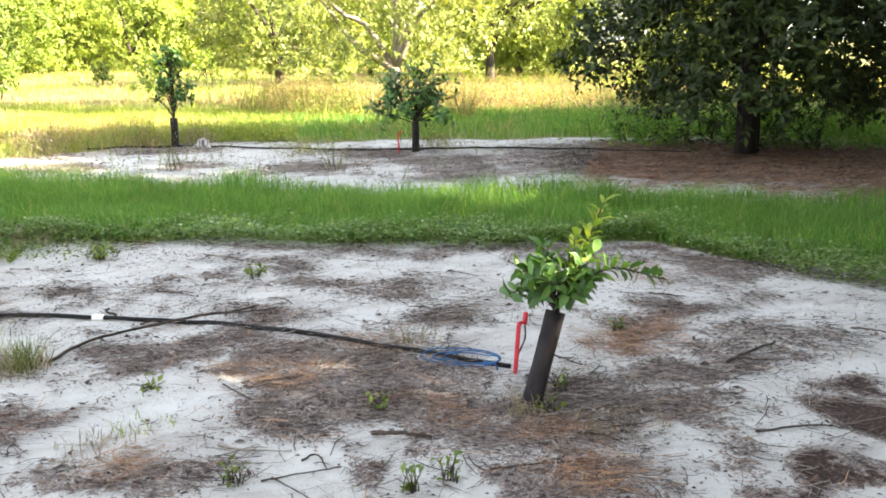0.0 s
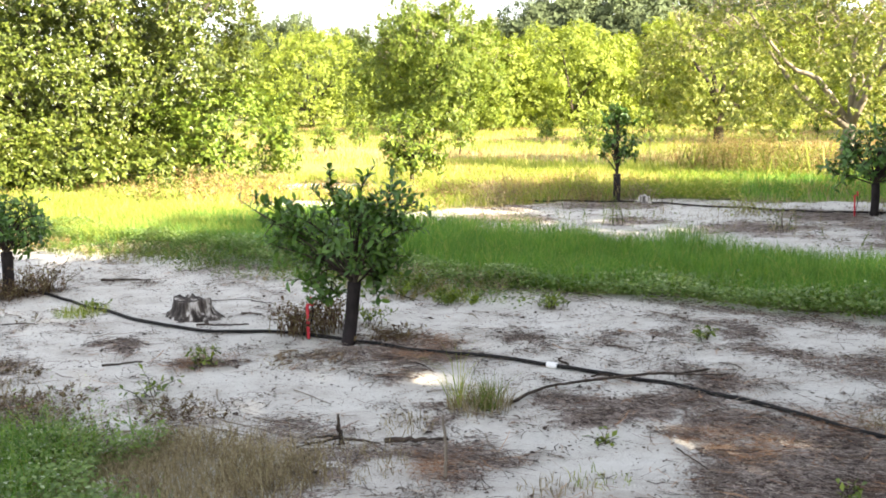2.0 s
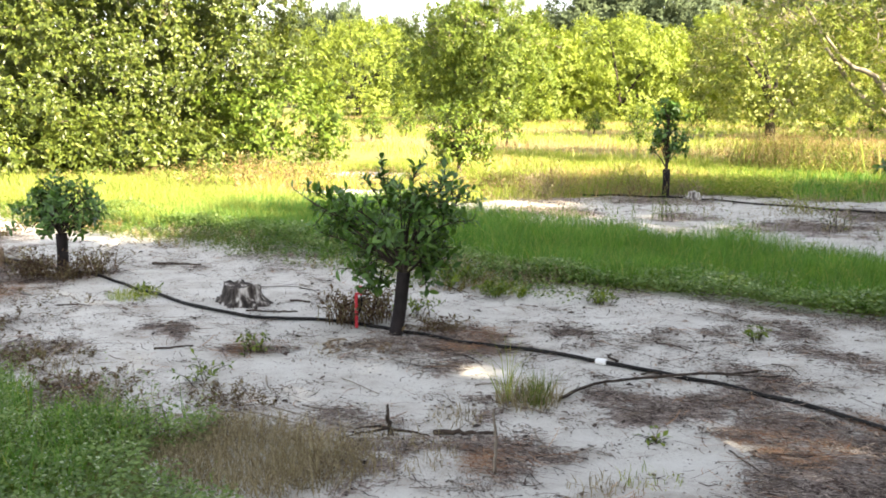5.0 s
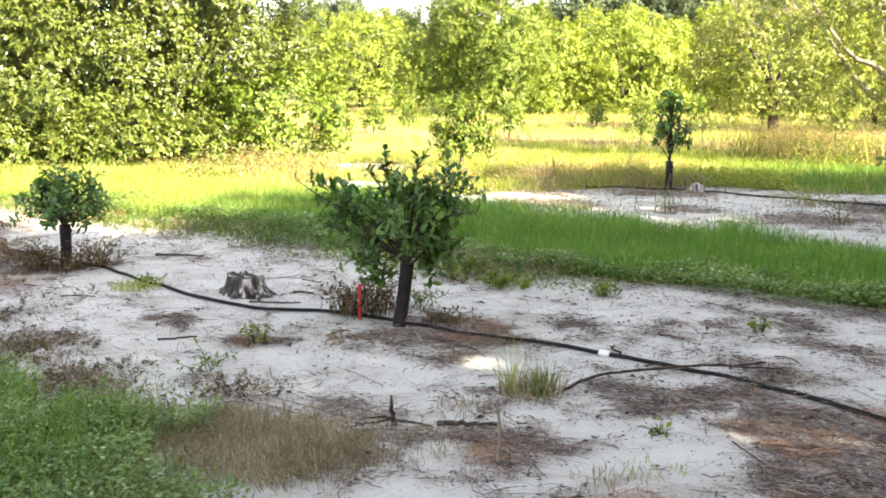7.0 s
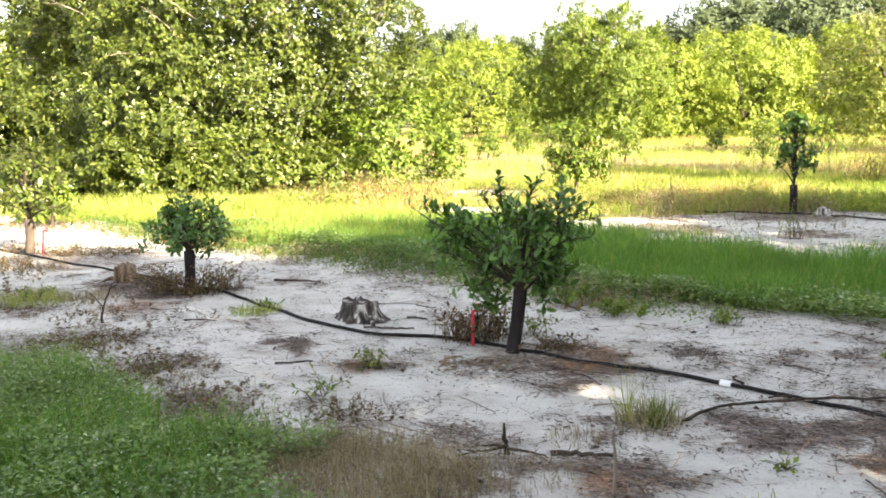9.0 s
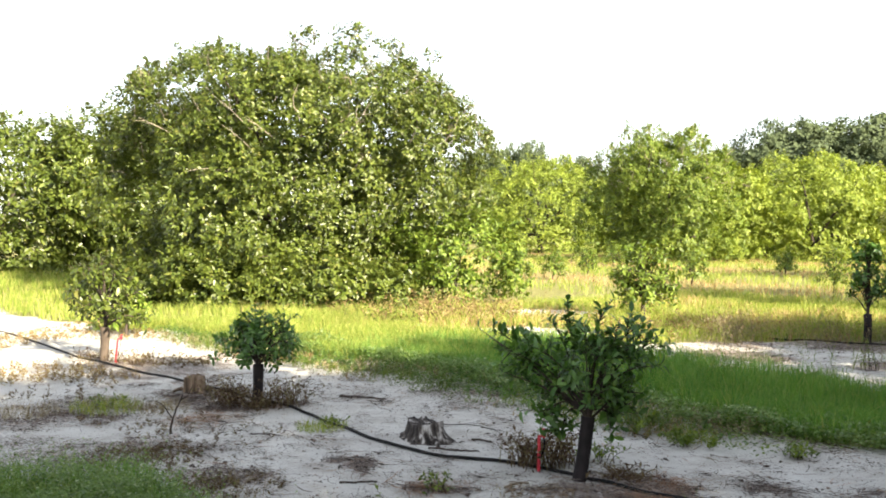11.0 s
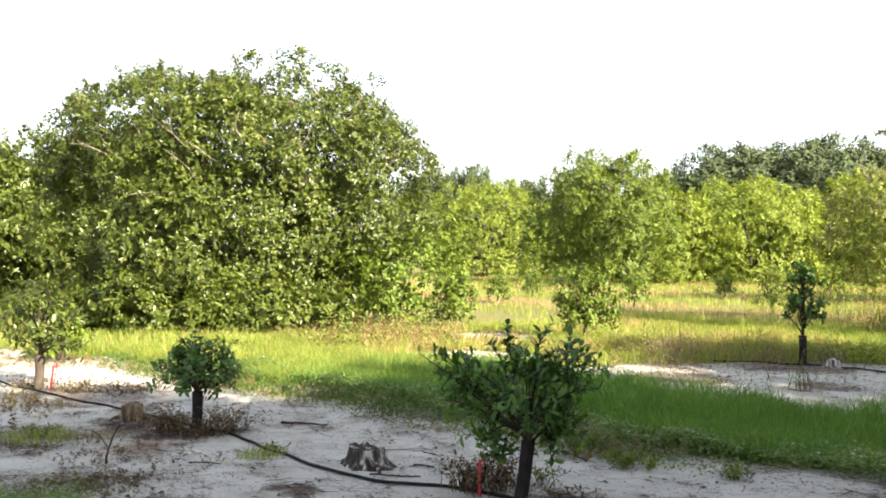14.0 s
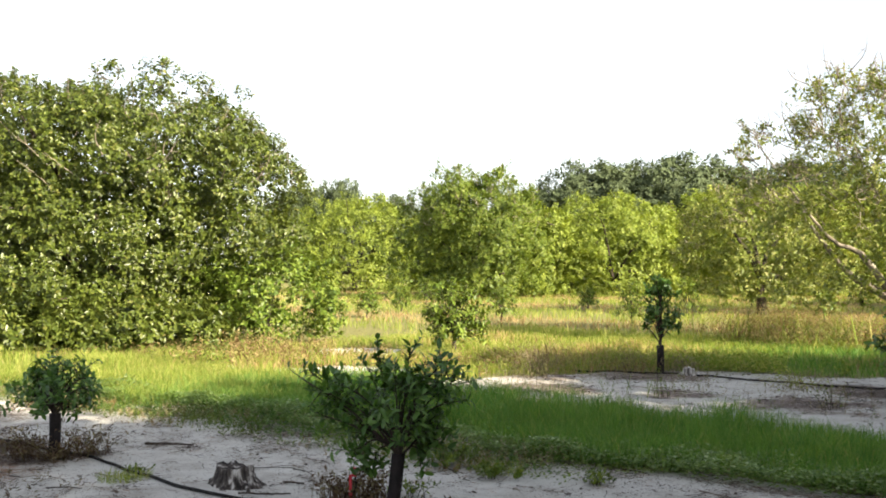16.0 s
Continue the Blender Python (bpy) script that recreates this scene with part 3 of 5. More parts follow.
def bough_centres(rng, rx, ry, top, skirt, boughs, size, box, rough, hollow):
    """Where the leafy boughs of a crown sit: all over a dome, some pushed out and some sunk, with hollows low down."""
    k = np.arange(boughs)
    t = (k + rng.uniform(0.1, 0.9, boughs)) / boughs
    az = k * 2.39996 + rng.normal(size=boughs) * 0.3
    ph = rng.uniform(0, 6.28, 4)
    swell = 1 + rough * (0.5 * np.sin(3 * az + ph[0] + 3 * t) + 0.5 * np.sin(5 * az + ph[1] - 6 * t) + 0.45 * np.sin(8 * t + ph[2] + 2 * az) + 0.45 * rng.normal(size=boughs))
    swell = np.clip(swell, 1 - 1.3 * rough, 1 + 1.1 * rough)
    r = dome(t, box) * swell
    r = np.where(t > 0.88, dome(np.minimum(t, 0.9), box) * np.sqrt(rng.random(boughs)), r)
    if hollow:
        cave = (value_noise(az * 2.4 + 20, t * 5, 1.0, int(ph[3] * 100)) > np.where(t < 0.25, 0.46, 0.52)) & (t < hollow)
        r = np.where(cave, r * rng.uniform(0.5, 0.72, boughs), r)
    c = np.stack([np.cos(az) * r * rx, np.sin(az) * r * ry, skirt + (top - skirt) * np.where(t > 0.35, 0.35 + (t - 0.35) * (0.75 + 0.25 * swell), t)], 1)
    heart = np.array([0, 0, skirt + (top - skirt) * 0.35])
    b = size * rng.uniform(0.6, 1.35, boughs)
    away = c - heart
    away[:, 2] = np.where(t > 0.35, away[:, 2], 0)
    out = unit(away)
    sunk = np.where((rng.random(boughs) < 0.28) & (t < 0.85), rng.uniform(0.6, 1.5, boughs) * size, 0)
    c = c - out * (b * 0.8 + sunk)[:, None]
    c[:, 2] = np.maximum(c[:, 2], skirt + 0.35 * b)
    return c, b, out


def rosettes(rng, place, axis, per, leaf):
    """Leaves that radiate in small whorls from the tips of sprigs."""
    k = np.repeat(np.arange(len(place)), per)
    a = axis[k]
    side = unit(np.cross(a, rng.normal(size=a.shape)))
    way = unit(a * rng.uniform(0.05, 0.95, len(k))[:, None] + side - [0, 0, 0.18])
    nrm = unit(a + rng.normal(size=a.shape) * 0.22 + [0, 0, 0.25])
    p = place[k] + a * (leaf * rng.uniform(-1.3, 0.5, len(k)))[:, None]
    return p, way, nrm


def crown_mesh(seed, rx, ry, top, skirt, boughs, size, tips, per, leaf, material, rough=0.12, box=2.6, hollow=0.3, shoots=0.25, core=0.5, slim=0.5, gaps=()):
    rng = np.random.default_rng(seed)
    c, b, out = bough_centres(rng, rx, ry, top, skirt, boughs, size, box, rough, hollow)
    k = np.repeat(np.arange(boughs), np.maximum(4, (tips * (b / size) ** 2).astype(int)))
    d = unit(rng.normal(size=(len(k), 3)) + 0.75 * out[k] + [0, 0, 0.3])
    keep = (d * (0.8 * out[k] + [0, 0, 0.6])).sum(1) > rng.uniform(-0.5, 0.15, len(k))
    k, d = k[keep], d[keep]
    p = c[k] + d * (b[k] * (1 - 0.5 * rng.random(len(k)) ** 2.2))[:, None] * [1, 1, 0.85]
    axis = unit(d + 0.3 * out[k] + [0, 0, 0.3] + rng.normal(size=d.shape) * 0.24)
    # a darker inner shell of leaves behind the boughs
    n = int(len(p) * core)
    t, az = rng.random(n), rng.uniform(0, 6.283, n)
    r = dome(t, box) * rng.uniform(0.6, 0.8, n)
    q = np.stack([np.cos(az) * r * rx, np.sin(az) * r * ry, skirt + (top - skirt) * (0.04 + 0.84 * t)], 1)
    p, axis = np.concatenate([p, q]), np.concatenate([axis, unit(q * [1, 1, 0.2] + rng.normal(size=q.shape) * 0.6 + [0, 0, 0.4])])
    # young shoots that stand out of the outline
    m = int(boughs * shoots)
    if m:
        i = rng.choice(boughs, m, replace=False)
        up = unit(out[i] * 0.8 + rng.normal(size=(m, 3)) * 0.45 + [0, 0, 0.6])
        j = np.repeat(np.arange(m), 6)
        s = np.tile(np.linspace(0.2, 1.0, 6), m)
        q = c[i][j] + up[j] * (b[i][j] * (0.75 + s * rng.uniform(0.3, 0.8, m)[j]))[:, None]
        p, axis = np.concatenate([p, q]), np.concatenate([axis, unit(up[j] + rng.normal(size=q.shape) * 0.25)])
    # gaps cut in the leaves to let the sun reach chosen spots on the ground
    for gx, gy, r in gaps:
        w = p - [gx, gy, 0]
        ok = np.linalg.norm(w - (w @ TO_SUN)[:, None] * TO_SUN, axis=1) > r * rng.uniform(0.9, 1.2, len(p)) + 0.75 * leaf
        p, axis = p[ok], axis[ok]
    p, way, nrm = rosettes(rng, p, axis, per, leaf)
    p[:, 2] = np.maximum(p[:, 2], 0.05 + rng.random(len(p)) * 0.12)
    ln = leaf * rng.uniform(0.65, 1.25, len(p))
    v, f = leaves(p, way, nrm, ln, ln * slim * rng.uniform(0.85, 1.15, len(p)), LEAF2)
    return fast_mesh("crown", v, f, material), c, b, out


def big_tree(name, place, label, seed, rx, ry, top, skirt, boughs, size, tips, per, leaf, material, bark=None, trunk_r=0.17, fork=0.9, limbs=9, rough=0.12, box=2.6, hollow=0.3, shoots=0.25,
             core=0.5, slim=0.5, twigs=0, twig_low=0.45, category="tree", group="old citrus trees", lean=(0.0, 0.0), arms=(), gaps=()):
    rng = np.random.default_rng(seed + 1000)
    bark = bark or M_BARK
    z = float(rise(place[0], place[1]))
    t = thing(name, (place[0], place[1], z), label, category, group)
    me, c, b, out = crown_mesh(seed, rx, ry, top, skirt, boughs, size, tips, per, leaf, material, rough, box, hollow, shoots, core, slim, gaps)
    part("crown", me, t, kind="stuff")
    line = smooth_line([(0, 0, -0.15), (lean[0] * 0.3, lean[1] * 0.3, fork * 0.5), (lean[0], lean[1], fork)], 8)
    v, f = tube(line, np.interp(np.arange(8), [0, 1, 7], [trunk_r * 1.35, trunk_r * 1.05, trunk_r * 0.85]), 10, True, 0.05, rng)
    part("trunk", fast_mesh("trunk", v, f, bark, True), t)
    start = np.array([lean[0], lean[1], fork * 0.94])
    for e in c[rng.choice(np.where(c[:, 2] > fork)[0], limbs, replace=False)]:
        mid = start + (e - start) * 0.5 + rng.normal(size=3) * 0.1 * np.linalg.norm(e - start) + [0, 0, 0.06 * top]
        ln = smooth_line([start, start + (mid - start) * 0.5 + [0, 0, 0.05 * top], mid, e], 10)
        v, f = tube(ln, np.linspace(trunk_r * 0.62, trunk_r * 0.1, 10), 7, True, 0.04, rng)
        part("limb", fast_mesh("limb", v, f, bark, True), t)
    for pts in arms:
        ln = smooth_line([start, *pts], 14)
        v, f = tube(ln, np.linspace(trunk_r * 0.8, trunk_r * 0.25, 14), 8, True, 0.05, rng)
        part("limb", fast_mesh("limb", v, f, bark, True), t)
    if twigs:
        pieces = []
        for i in rng.choice(np.where(c[:, 2] > top * twig_low)[0], twigs, replace=True):
            way = unit(out[i] + rng.normal(size=3) * 0.5 + [0, 0, 0.35])
            s = c[i] + rng.normal(size=3) * b[i] * 0.3
            e = s + way * b[i] * rng.uniform(0.9, 1.75)
            pieces.append(tube(smooth_line([s, (s + e) / 2 + rng.normal(size=3) * 0.06, e], 6), np.linspace(0.013, 0.003, 6), 4, False))
            for _ in range(2):
                g = s + (e - s) * rng.uniform(0.4, 0.8)
                h = g + unit(way + rng.normal(size=3) * 0.7) * b[i] * rng.uniform(0.25, 0.6)
                pieces.append(tube(np.array([g, (g + h) / 2 + rng.normal(size=3) * 0.02, h]), np.array([0.007, 0.005, 0.002]), 3, False))
        v, f = joined(pieces)
        part("twig_mass", fast_mesh("twig_mass", v, f, M_PALE_BARK), t, "grey leafless twigs", "stuff")
    return t


# the full round tree across the alley
big_tree("citrus_tree", (-6.9, 20.3), "large round citrus tree with dense sunlit leaves down to the grass", 14, 3.95, 3.9, 5.4, 0.1, 380, 0.5, 64, 7, 0.09, M_CITRUS, limbs=16, rough=0.11, box=5.5, hollow=0.6,
         shoots=0.5, core=0.5, twigs=200, twig_low=0.5)
for k, (x, y, r, h) in enumerate(((-3.2, 19.2, 1.5, 1.9), (-4.3, 17.3, 0.75, 0.7), (-5.2, 16.9, 0.8, 1.0), (-6.3, 16.8, 0.7, 0.8), (-7.4, 16.8, 0.85, 1.1), (-8.5, 17.3, 0.8, 0.9), (-9.6, 17.4, 0.7, 0.8))):
    big_tree("citrus_sucker", (x, y), "leafy citrus sucker shoots at the round tree's foot", 15 + k, r, r, h, 0.03, 40, 0.3 * r ** 0.5, 28, 6, 0.1, M_MID if k == 0 else M_CITRUS, trunk_r=0.03, fork=0.2, limbs=4, rough=0.2, shoots=0.9, core=0.3,
             category="shrub", group="sucker shoots")
# the shaded old tree in the second row, its shade put into the colours
big_tree("citrus_tree", (9.78, 9.3), "old citrus tree, shade put into the colour of its trunk and drooping leaves", 12, 2.45, 2.45, 5.6, 0.5, 170, 0.46, 40, 7, 0.122, M_DARK, bark=M_SHADED_BARK, slim=0.42, trunk_r=0.15, fork=1.5, limbs=14, rough=0.24,
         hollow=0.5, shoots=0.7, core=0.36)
# unseen old trees added beside and behind the camera to cast the shade over the rows, with a few gaps cut in it
SUN_FLECKS = ((1.68, 3.87, 0.13), (0.4, 5.96, 0.05), (0.37, 4.93, 0.0), (4.4, 7.6, 0.1), (6.4, 10.4, 0.05))
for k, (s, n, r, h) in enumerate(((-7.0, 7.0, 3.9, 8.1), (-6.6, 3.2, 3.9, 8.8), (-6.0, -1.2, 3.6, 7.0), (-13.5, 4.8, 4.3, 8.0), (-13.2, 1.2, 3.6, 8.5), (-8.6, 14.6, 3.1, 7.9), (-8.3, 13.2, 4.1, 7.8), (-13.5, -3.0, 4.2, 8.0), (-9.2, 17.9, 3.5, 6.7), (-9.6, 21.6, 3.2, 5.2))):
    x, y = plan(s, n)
    big_tree("citrus_tree", (x, y), "unseen old citrus tree with dense dark leaves, added to cast shade", 20 + k, r, r, h, 0.35, 200, 0.75, 17, 5, 0.3, M_DARK, limbs=7, rough=0.1, hollow=0.2, core=0.95,
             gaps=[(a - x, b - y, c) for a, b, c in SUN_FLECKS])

# the grove beyond the field
FAR_TREES = (  # x, y, half width, height, seed
    (-4.6, 60.0, 4.3, 5.95, 31), (5.2, 50.5, 3.0, 4.75, 33), (9.9, 51.5, 4.1, 5.5, 34), (-18.6, 26.5, 3.8, 4.9, 36),  (16.5, 54.0, 4.3, 5.8, 33), (22.0, 55.0, 4.2, 6.4, 31), (28.0, 55.0, 4.0, 6.2, 34), (-18.0, 33.5, 4.2, 5.0, 36), (35.0, 52.0, 4.0, 6.4, 33),
    (23.0, 35.5, 3.2, 5.6, 33), (29.0, 31.5, 3.4, 5.8, 34), (13.2, 58.0, 3.8, 5.0, 31), (1.4, 63.0, 4.0, 5.2, 33), (8.2, 66.0, 4.0, 5.2, 31))
big_tree("citrus_tree", (2.1, 46.0), "twiggy citrus tree with a leaning bare limb at its foot", 32, 3.5, 3.2, 6.2, 0.2, 260, 0.52, 30, 6, 0.135, M_GROVE, limbs=8, rough=0.3, box=2.0, hollow=0.4, shoots=0.9, twigs=220, group="grove trees", fork=0.9,
         arms=([(0.5, -1.2, 0.9), (1.3, -2.2, 1.25)],))
big_tree("citrus_tree", (-14.8, 29.5), "dense olive-green citrus tree behind the round one", 35, 3.8, 3.6, 5.3, 0.15, 260, 0.5, 26, 6, 0.15, M_CITRUS, limbs=5, rough=0.14, fork=0.7, group="grove trees")
protos = {}
for x, y, r, h, seed in FAR_TREES:
    if seed not in protos:
        protos[seed] = (big_tree("citrus_tree", (x, y), "round citrus tree with bright yellow-green leaves at the field's far side" if seed != 36 else "olive-green citrus tree beyond the round one", seed, r, r * 0.9, h, 0.1, 250, 0.55, 19, 5, 0.17, M_CITRUS if seed == 36 else M_FAR,
                                 limbs=6, rough=0.15, group="grove trees", fork=0.7, hollow=0.36, shoots=0.2, core=0.45), r, h)
    else:
        ob, r0, h0 = protos[seed]
        new_tree = copy_thing(ob, pose(x, y, float(rise(x, y)), 0, 0, 40 * (x % 7)))
        new_tree.scale = (r / r0, r / r0, h / h0)

# thinning trees with pale limbs
big_tree("citrus_tree", (9.05, 18.7), "thinning citrus tree with a pale forked trunk and bare grey twigs", 41, 2.5, 2.5, 5.6, 0.9, 190, 0.42, 26, 6, 0.09, M_PALE, bark=M_PALE_BARK, trunk_r=0.13, fork=0.95, limbs=4,
         arms=([(-0.4, 0.15, 1.2), (-0.78, 0.3, 1.5), (-1.4, 0.5, 2.4)], [(0.18, -0.08, 1.4), (0.36, -0.16, 1.9), (0.7, -0.3, 3.1)]), rough=0.22, shoots=0.3, core=0.12, twigs=600, twig_low=0.45, group="thinning trees", lean=(0.08, 0.0))
big_tree("citrus_tree", (10.9, 31.5), "thinning citrus tree with yellowing leaves beside the forked one", 42, 2.8, 2.6, 4.3, 0.5, 130, 0.46, 24, 6, 0.13, M_PALE, trunk_r=0.16, fork=1.1, limbs=8, rough=0.2, core=0.3, twigs=110, group="thinning trees")
big_tree("citrus_tree", (18.5, 30.5), "thinning citrus tree with arching bare limbs", 43, 3.2, 3.0, 6.0, 1.5, 120, 0.5, 24, 6, 0.14, M_PALE, trunk_r=0.17, fork=1.3, limbs=11, rough=0.24, core=0.15, twigs=150, group="thinning trees")
big_tree("citrus_tree", (24.0, 26.0), "thinning citrus tree on the field's edge", 44, 3.2, 3.2, 5.8, 0.9, 130, 0.5, 24, 6, 0.14, M_PALE, trunk_r=0.17, fork=1.2, limbs=8, rough=0.22, core=0.2, twigs=90, group="thinning trees")

# oaks on the skyline
oak = None
for k, (x, y, r, h, turn) in enumerate(((17.0, 96, 7.5, 11.9, 0), (24.5, 95, 8.0, 12.4, 70), (32, 97, 7.0, 11.6, 150), (10.5, 104, 6.0, 9.6, 200), (-3.5, 92, 4.0, 8.3, 20), (-8.2, 90, 3.0, 9.6, 100),
                                        (-12.5, 93, 4.5, 8.9, 160), (1.5, 96, 3.2, 9.0, 220), (41, 100, 8, 12.5, 300))):
    if oak is None:
        oak = big_tree("oak_tree", (x, y), "broad dark oak on the skyline behind the grove", 51, 7.5, 7.5, 11.9, 1.0, 220, 1.25, 34, 5, 0.37, M_OAK, trunk_r=0.4, fork=2.5, limbs=6, rough=0.16, box=2.8, shoots=0.03,
                       core=0.5, group="skyline oaks")
    else:
        o = copy_thing(oak, pose(x, y, 0, 0, 0, turn))
        o.scale = (r / 7.5, r / 7.5, h / 11.9)

# ---- young trees ----
LEAF_ME = fast_mesh("leaf", LEAF8[0] * [1, 0.42, 1.4], LEAF8[1], M_YOUNG_OB)
FLUSH_ME = fast_mesh("leaf", LEAF8[0] * [1, 0.36, 1.3], LEAF8[1], M_FLUSH)


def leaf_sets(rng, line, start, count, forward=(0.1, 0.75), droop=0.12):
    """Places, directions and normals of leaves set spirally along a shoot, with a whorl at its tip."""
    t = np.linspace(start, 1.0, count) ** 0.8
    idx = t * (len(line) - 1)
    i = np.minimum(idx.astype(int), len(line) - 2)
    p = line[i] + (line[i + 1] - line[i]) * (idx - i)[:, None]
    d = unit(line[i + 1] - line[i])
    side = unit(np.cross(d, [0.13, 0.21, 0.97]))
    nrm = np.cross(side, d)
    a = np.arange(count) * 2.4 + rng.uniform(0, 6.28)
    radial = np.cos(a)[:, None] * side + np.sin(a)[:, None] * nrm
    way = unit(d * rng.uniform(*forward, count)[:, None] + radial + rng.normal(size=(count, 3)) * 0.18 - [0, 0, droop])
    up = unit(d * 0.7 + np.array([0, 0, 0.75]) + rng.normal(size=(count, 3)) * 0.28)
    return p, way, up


def young_tree(place, label, seed, guard_h, guard_r, lean, half, top, low, shoots, per, leaf=0.095, guard=None, single=0, material=None, extra=(), ends=(), sides=3, droop=0.12, flat=0.5, bare=0.4, stem=0.0):
    """A wrapped trunk and forking shoots that fill a small crown; single: how many leaves are objects of their own."""
    rng = np.random.default_rng(seed)
    x, y = place
    t = thing("young_citrus_tree", (x, y, float(rise(x, y))), label, "young tree", "young trees")
    head = np.array([lean[0], lean[1], guard_h])
    if guard is not None:
        line = smooth_line([(0, 0, -0.03), head * 0.5 + [0.006, 0, 0], head], 7)
        v, f = tube(line, guard_r * np.array([1.1, 1.02, 1, 0.99, 1.0, 1.0, 1.03]), 16, True, 0.012, rng)
        part("trunk_wrap", fast_mesh("trunk_wrap", v, f, guard, True), t)
    line = smooth_line([(0, 0, -0.05), head * 0.6, head * 1.0, head + [lean[0] * 0.3, lean[1] * 0.3, 0.1]], 9)
    v, f = tube(line, np.linspace(guard_r * (0.55 if guard else 1.1), guard_r * 0.35, 9), 9, True, 0.04, rng)
    part("trunk", fast_mesh("trunk", v, f, M_BARK, True), t)
    if stem:
        line = smooth_line([head, head + [0.015, 0.0, stem * 0.5], head + [-0.01, 0.01, stem * 1.1]], 8)
        v, f = tube(line, np.linspace(guard_r * 0.4, guard_r * 0.2, 8), 7, True, 0.04, rng)
        part("leader", fast_mesh("leader", v, f, M_BARK, True), t)
    targets = []
    for k in range(shoots):
        az = k * 2.4 + rng.uniform(-0.4, 0.4)
        u = (k + rng.uniform(0.2, 0.8)) / shoots
        out = np.sqrt(max(0.04, 1 - max(0, (u - flat) / (1 - flat)) ** 2)) * rng.uniform(0.5, 1.04)
        targets.append(np.array([np.cos(az) * half[0] * out + head[0], np.sin(az) * half[1] * out + head[1], low + (top - low) * u]))
    for ex, ez in ends:
        targets.append(np.array([ex, rng.uniform(-0.6, 0.6) * half[1] * (1.1 - abs(ex)), ez]))
    lines = []
    reach = 0.28 * (half[0] + half[1]) / 2 + 0.03
    for end in targets:
        a = head + [0, 0, rng.uniform(-0.03, 0.08) + stem * min(1.0, max(0.0, (end[2] - low) / (top - low) - 0.1))]
        b = a + (end - a) * 0.5 + np.array([0, 0, 0.1 * (top - low)]) + rng.normal(size=3) * 0.025
        main = smooth_line([a, b, end], 10)
        lines.append((main, per, False, bare))
        for _ in range(sides):
            s = main[rng.integers(4, 9)]
            w = unit(unit(end - a) + rng.normal(size=3) * 0.75 + [0, 0, 0.15])
            e = s + w * reach * rng.uniform(0.6, 1.25)
            lines.append((smooth_line([s, (s + e) / 2 + rng.normal(size=3) * 0.012, e], 6), max(4, per - 3), False, 0.25))
    for pts, count, new_growth in extra:
        lines.append((smooth_line(pts, 10), count, new_growth, 0.12))
    P, W, U, F, K, twigs = [], [], [], [], [], []
    for ln, count, new_growth, first in lines:
        long = np.linalg.norm(ln[-1] - ln[0]) > 0.2
        v, f = tube(ln, np.linspace(guard_r * (0.22 if long else 0.08), 0.002, len(ln)), 6 if long else 4, True)
        twigs.append(part("shoot", fast_mesh("shoot", v, f, M_BARK, True), t))
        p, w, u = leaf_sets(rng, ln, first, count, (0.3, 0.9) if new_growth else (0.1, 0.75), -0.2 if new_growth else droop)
        P.append(p), W.append(w), U.append(u), F.append(np.full(count, new_growth)), K.append(np.full(count, len(twigs) - 1))
    P, W, U, F, K = (np.concatenate(a) for a in (P, W, U, F, K))
    L = leaf * rng.uniform(0.6, 1.2, len(P))
    order = rng.permutation(len(P))
    order = np.concatenate([order[F[order]], order[~F[order]]])
    one = order[:single]
    rest = order[single:]
    for i in one:
        ob = new("leaf", FLUSH_ME if F[i] else LEAF_ME)
        ob.parent = twigs[K[i]]
        s = unit(np.cross(W[i], U[i]))
        n = np.cross(s, W[i])
        m = Matrix.Identity(4)
        for r in range(3):
            m[r][0], m[r][1], m[r][2], m[r][3] = W[i][r] * L[i], s[r] * L[i], n[r] * L[i], P[i][r]
        ob.matrix_local = m
    if len(rest):
        v, f = leaves(P[rest], W[rest], U[rest], L[rest], L[rest] * 0.46, LEAF8)
        part("foliage", fast_mesh("foliage", v, f, material or M_YOUNG), t, kind="stuff")
    return t


young_tree((2.345, 3.12), "small leaning citrus sapling in a black trunk wrap", 61, 0.375, 0.042, (0.135, 0.02), (0.17, 0.17), 0.62, 0.42, 13, 8, 0.084, M_GUARD, single=320, sides=3, droop=-0.45,
           extra=(([(0.15, 0.02, 0.4), (0.24, 0.0, 0.6), (0.34, -0.02, 0.83)], 34, True), ([(0.15, 0.02, 0.42), (0.22, 0.03, 0.56), (0.24, 0.04, 0.68)], 16, True),
                  ([(0.15, 0.02, 0.4), (0.34, -0.05, 0.55), (0.57, -0.14, 0.5)], 38, False), ([(0.13, 0.02, 0.4), (0.03, 0.06, 0.48), (-0.06, 0.08, 0.46)], 16, False)))
young_tree((-0.245, 6.0), "bushy young citrus tree with a black wrapped trunk", 62, 0.4, 0.042, (0.055, 0.0), (0.34, 0.4), 0.85, 0.4, 12, 11, 0.072, M_GUARD, single=300, sides=6, droop=-0.25,
           ends=((-0.635, 0.93), (-0.5, 0.88), (-0.476, 0.675), (-0.38, 0.8), (-0.25, 0.83), (-0.14, 0.93), (-0.08, 1.03), (0.03, 0.9), (0.12, 1.04), (0.24, 1.0), (0.365, 1.0), (0.47, 0.86), (0.49, 0.74), (0.4, 0.55),
                 (0.3, 0.66), (0.2, 0.34), (-0.11, 0.32), (-0.24, 0.39), (-0.27, 0.54), (0.17, 0.85), (-0.42, 0.86), (-0.56, 0.9), (0.42, 0.92), (0.36, 0.42)))
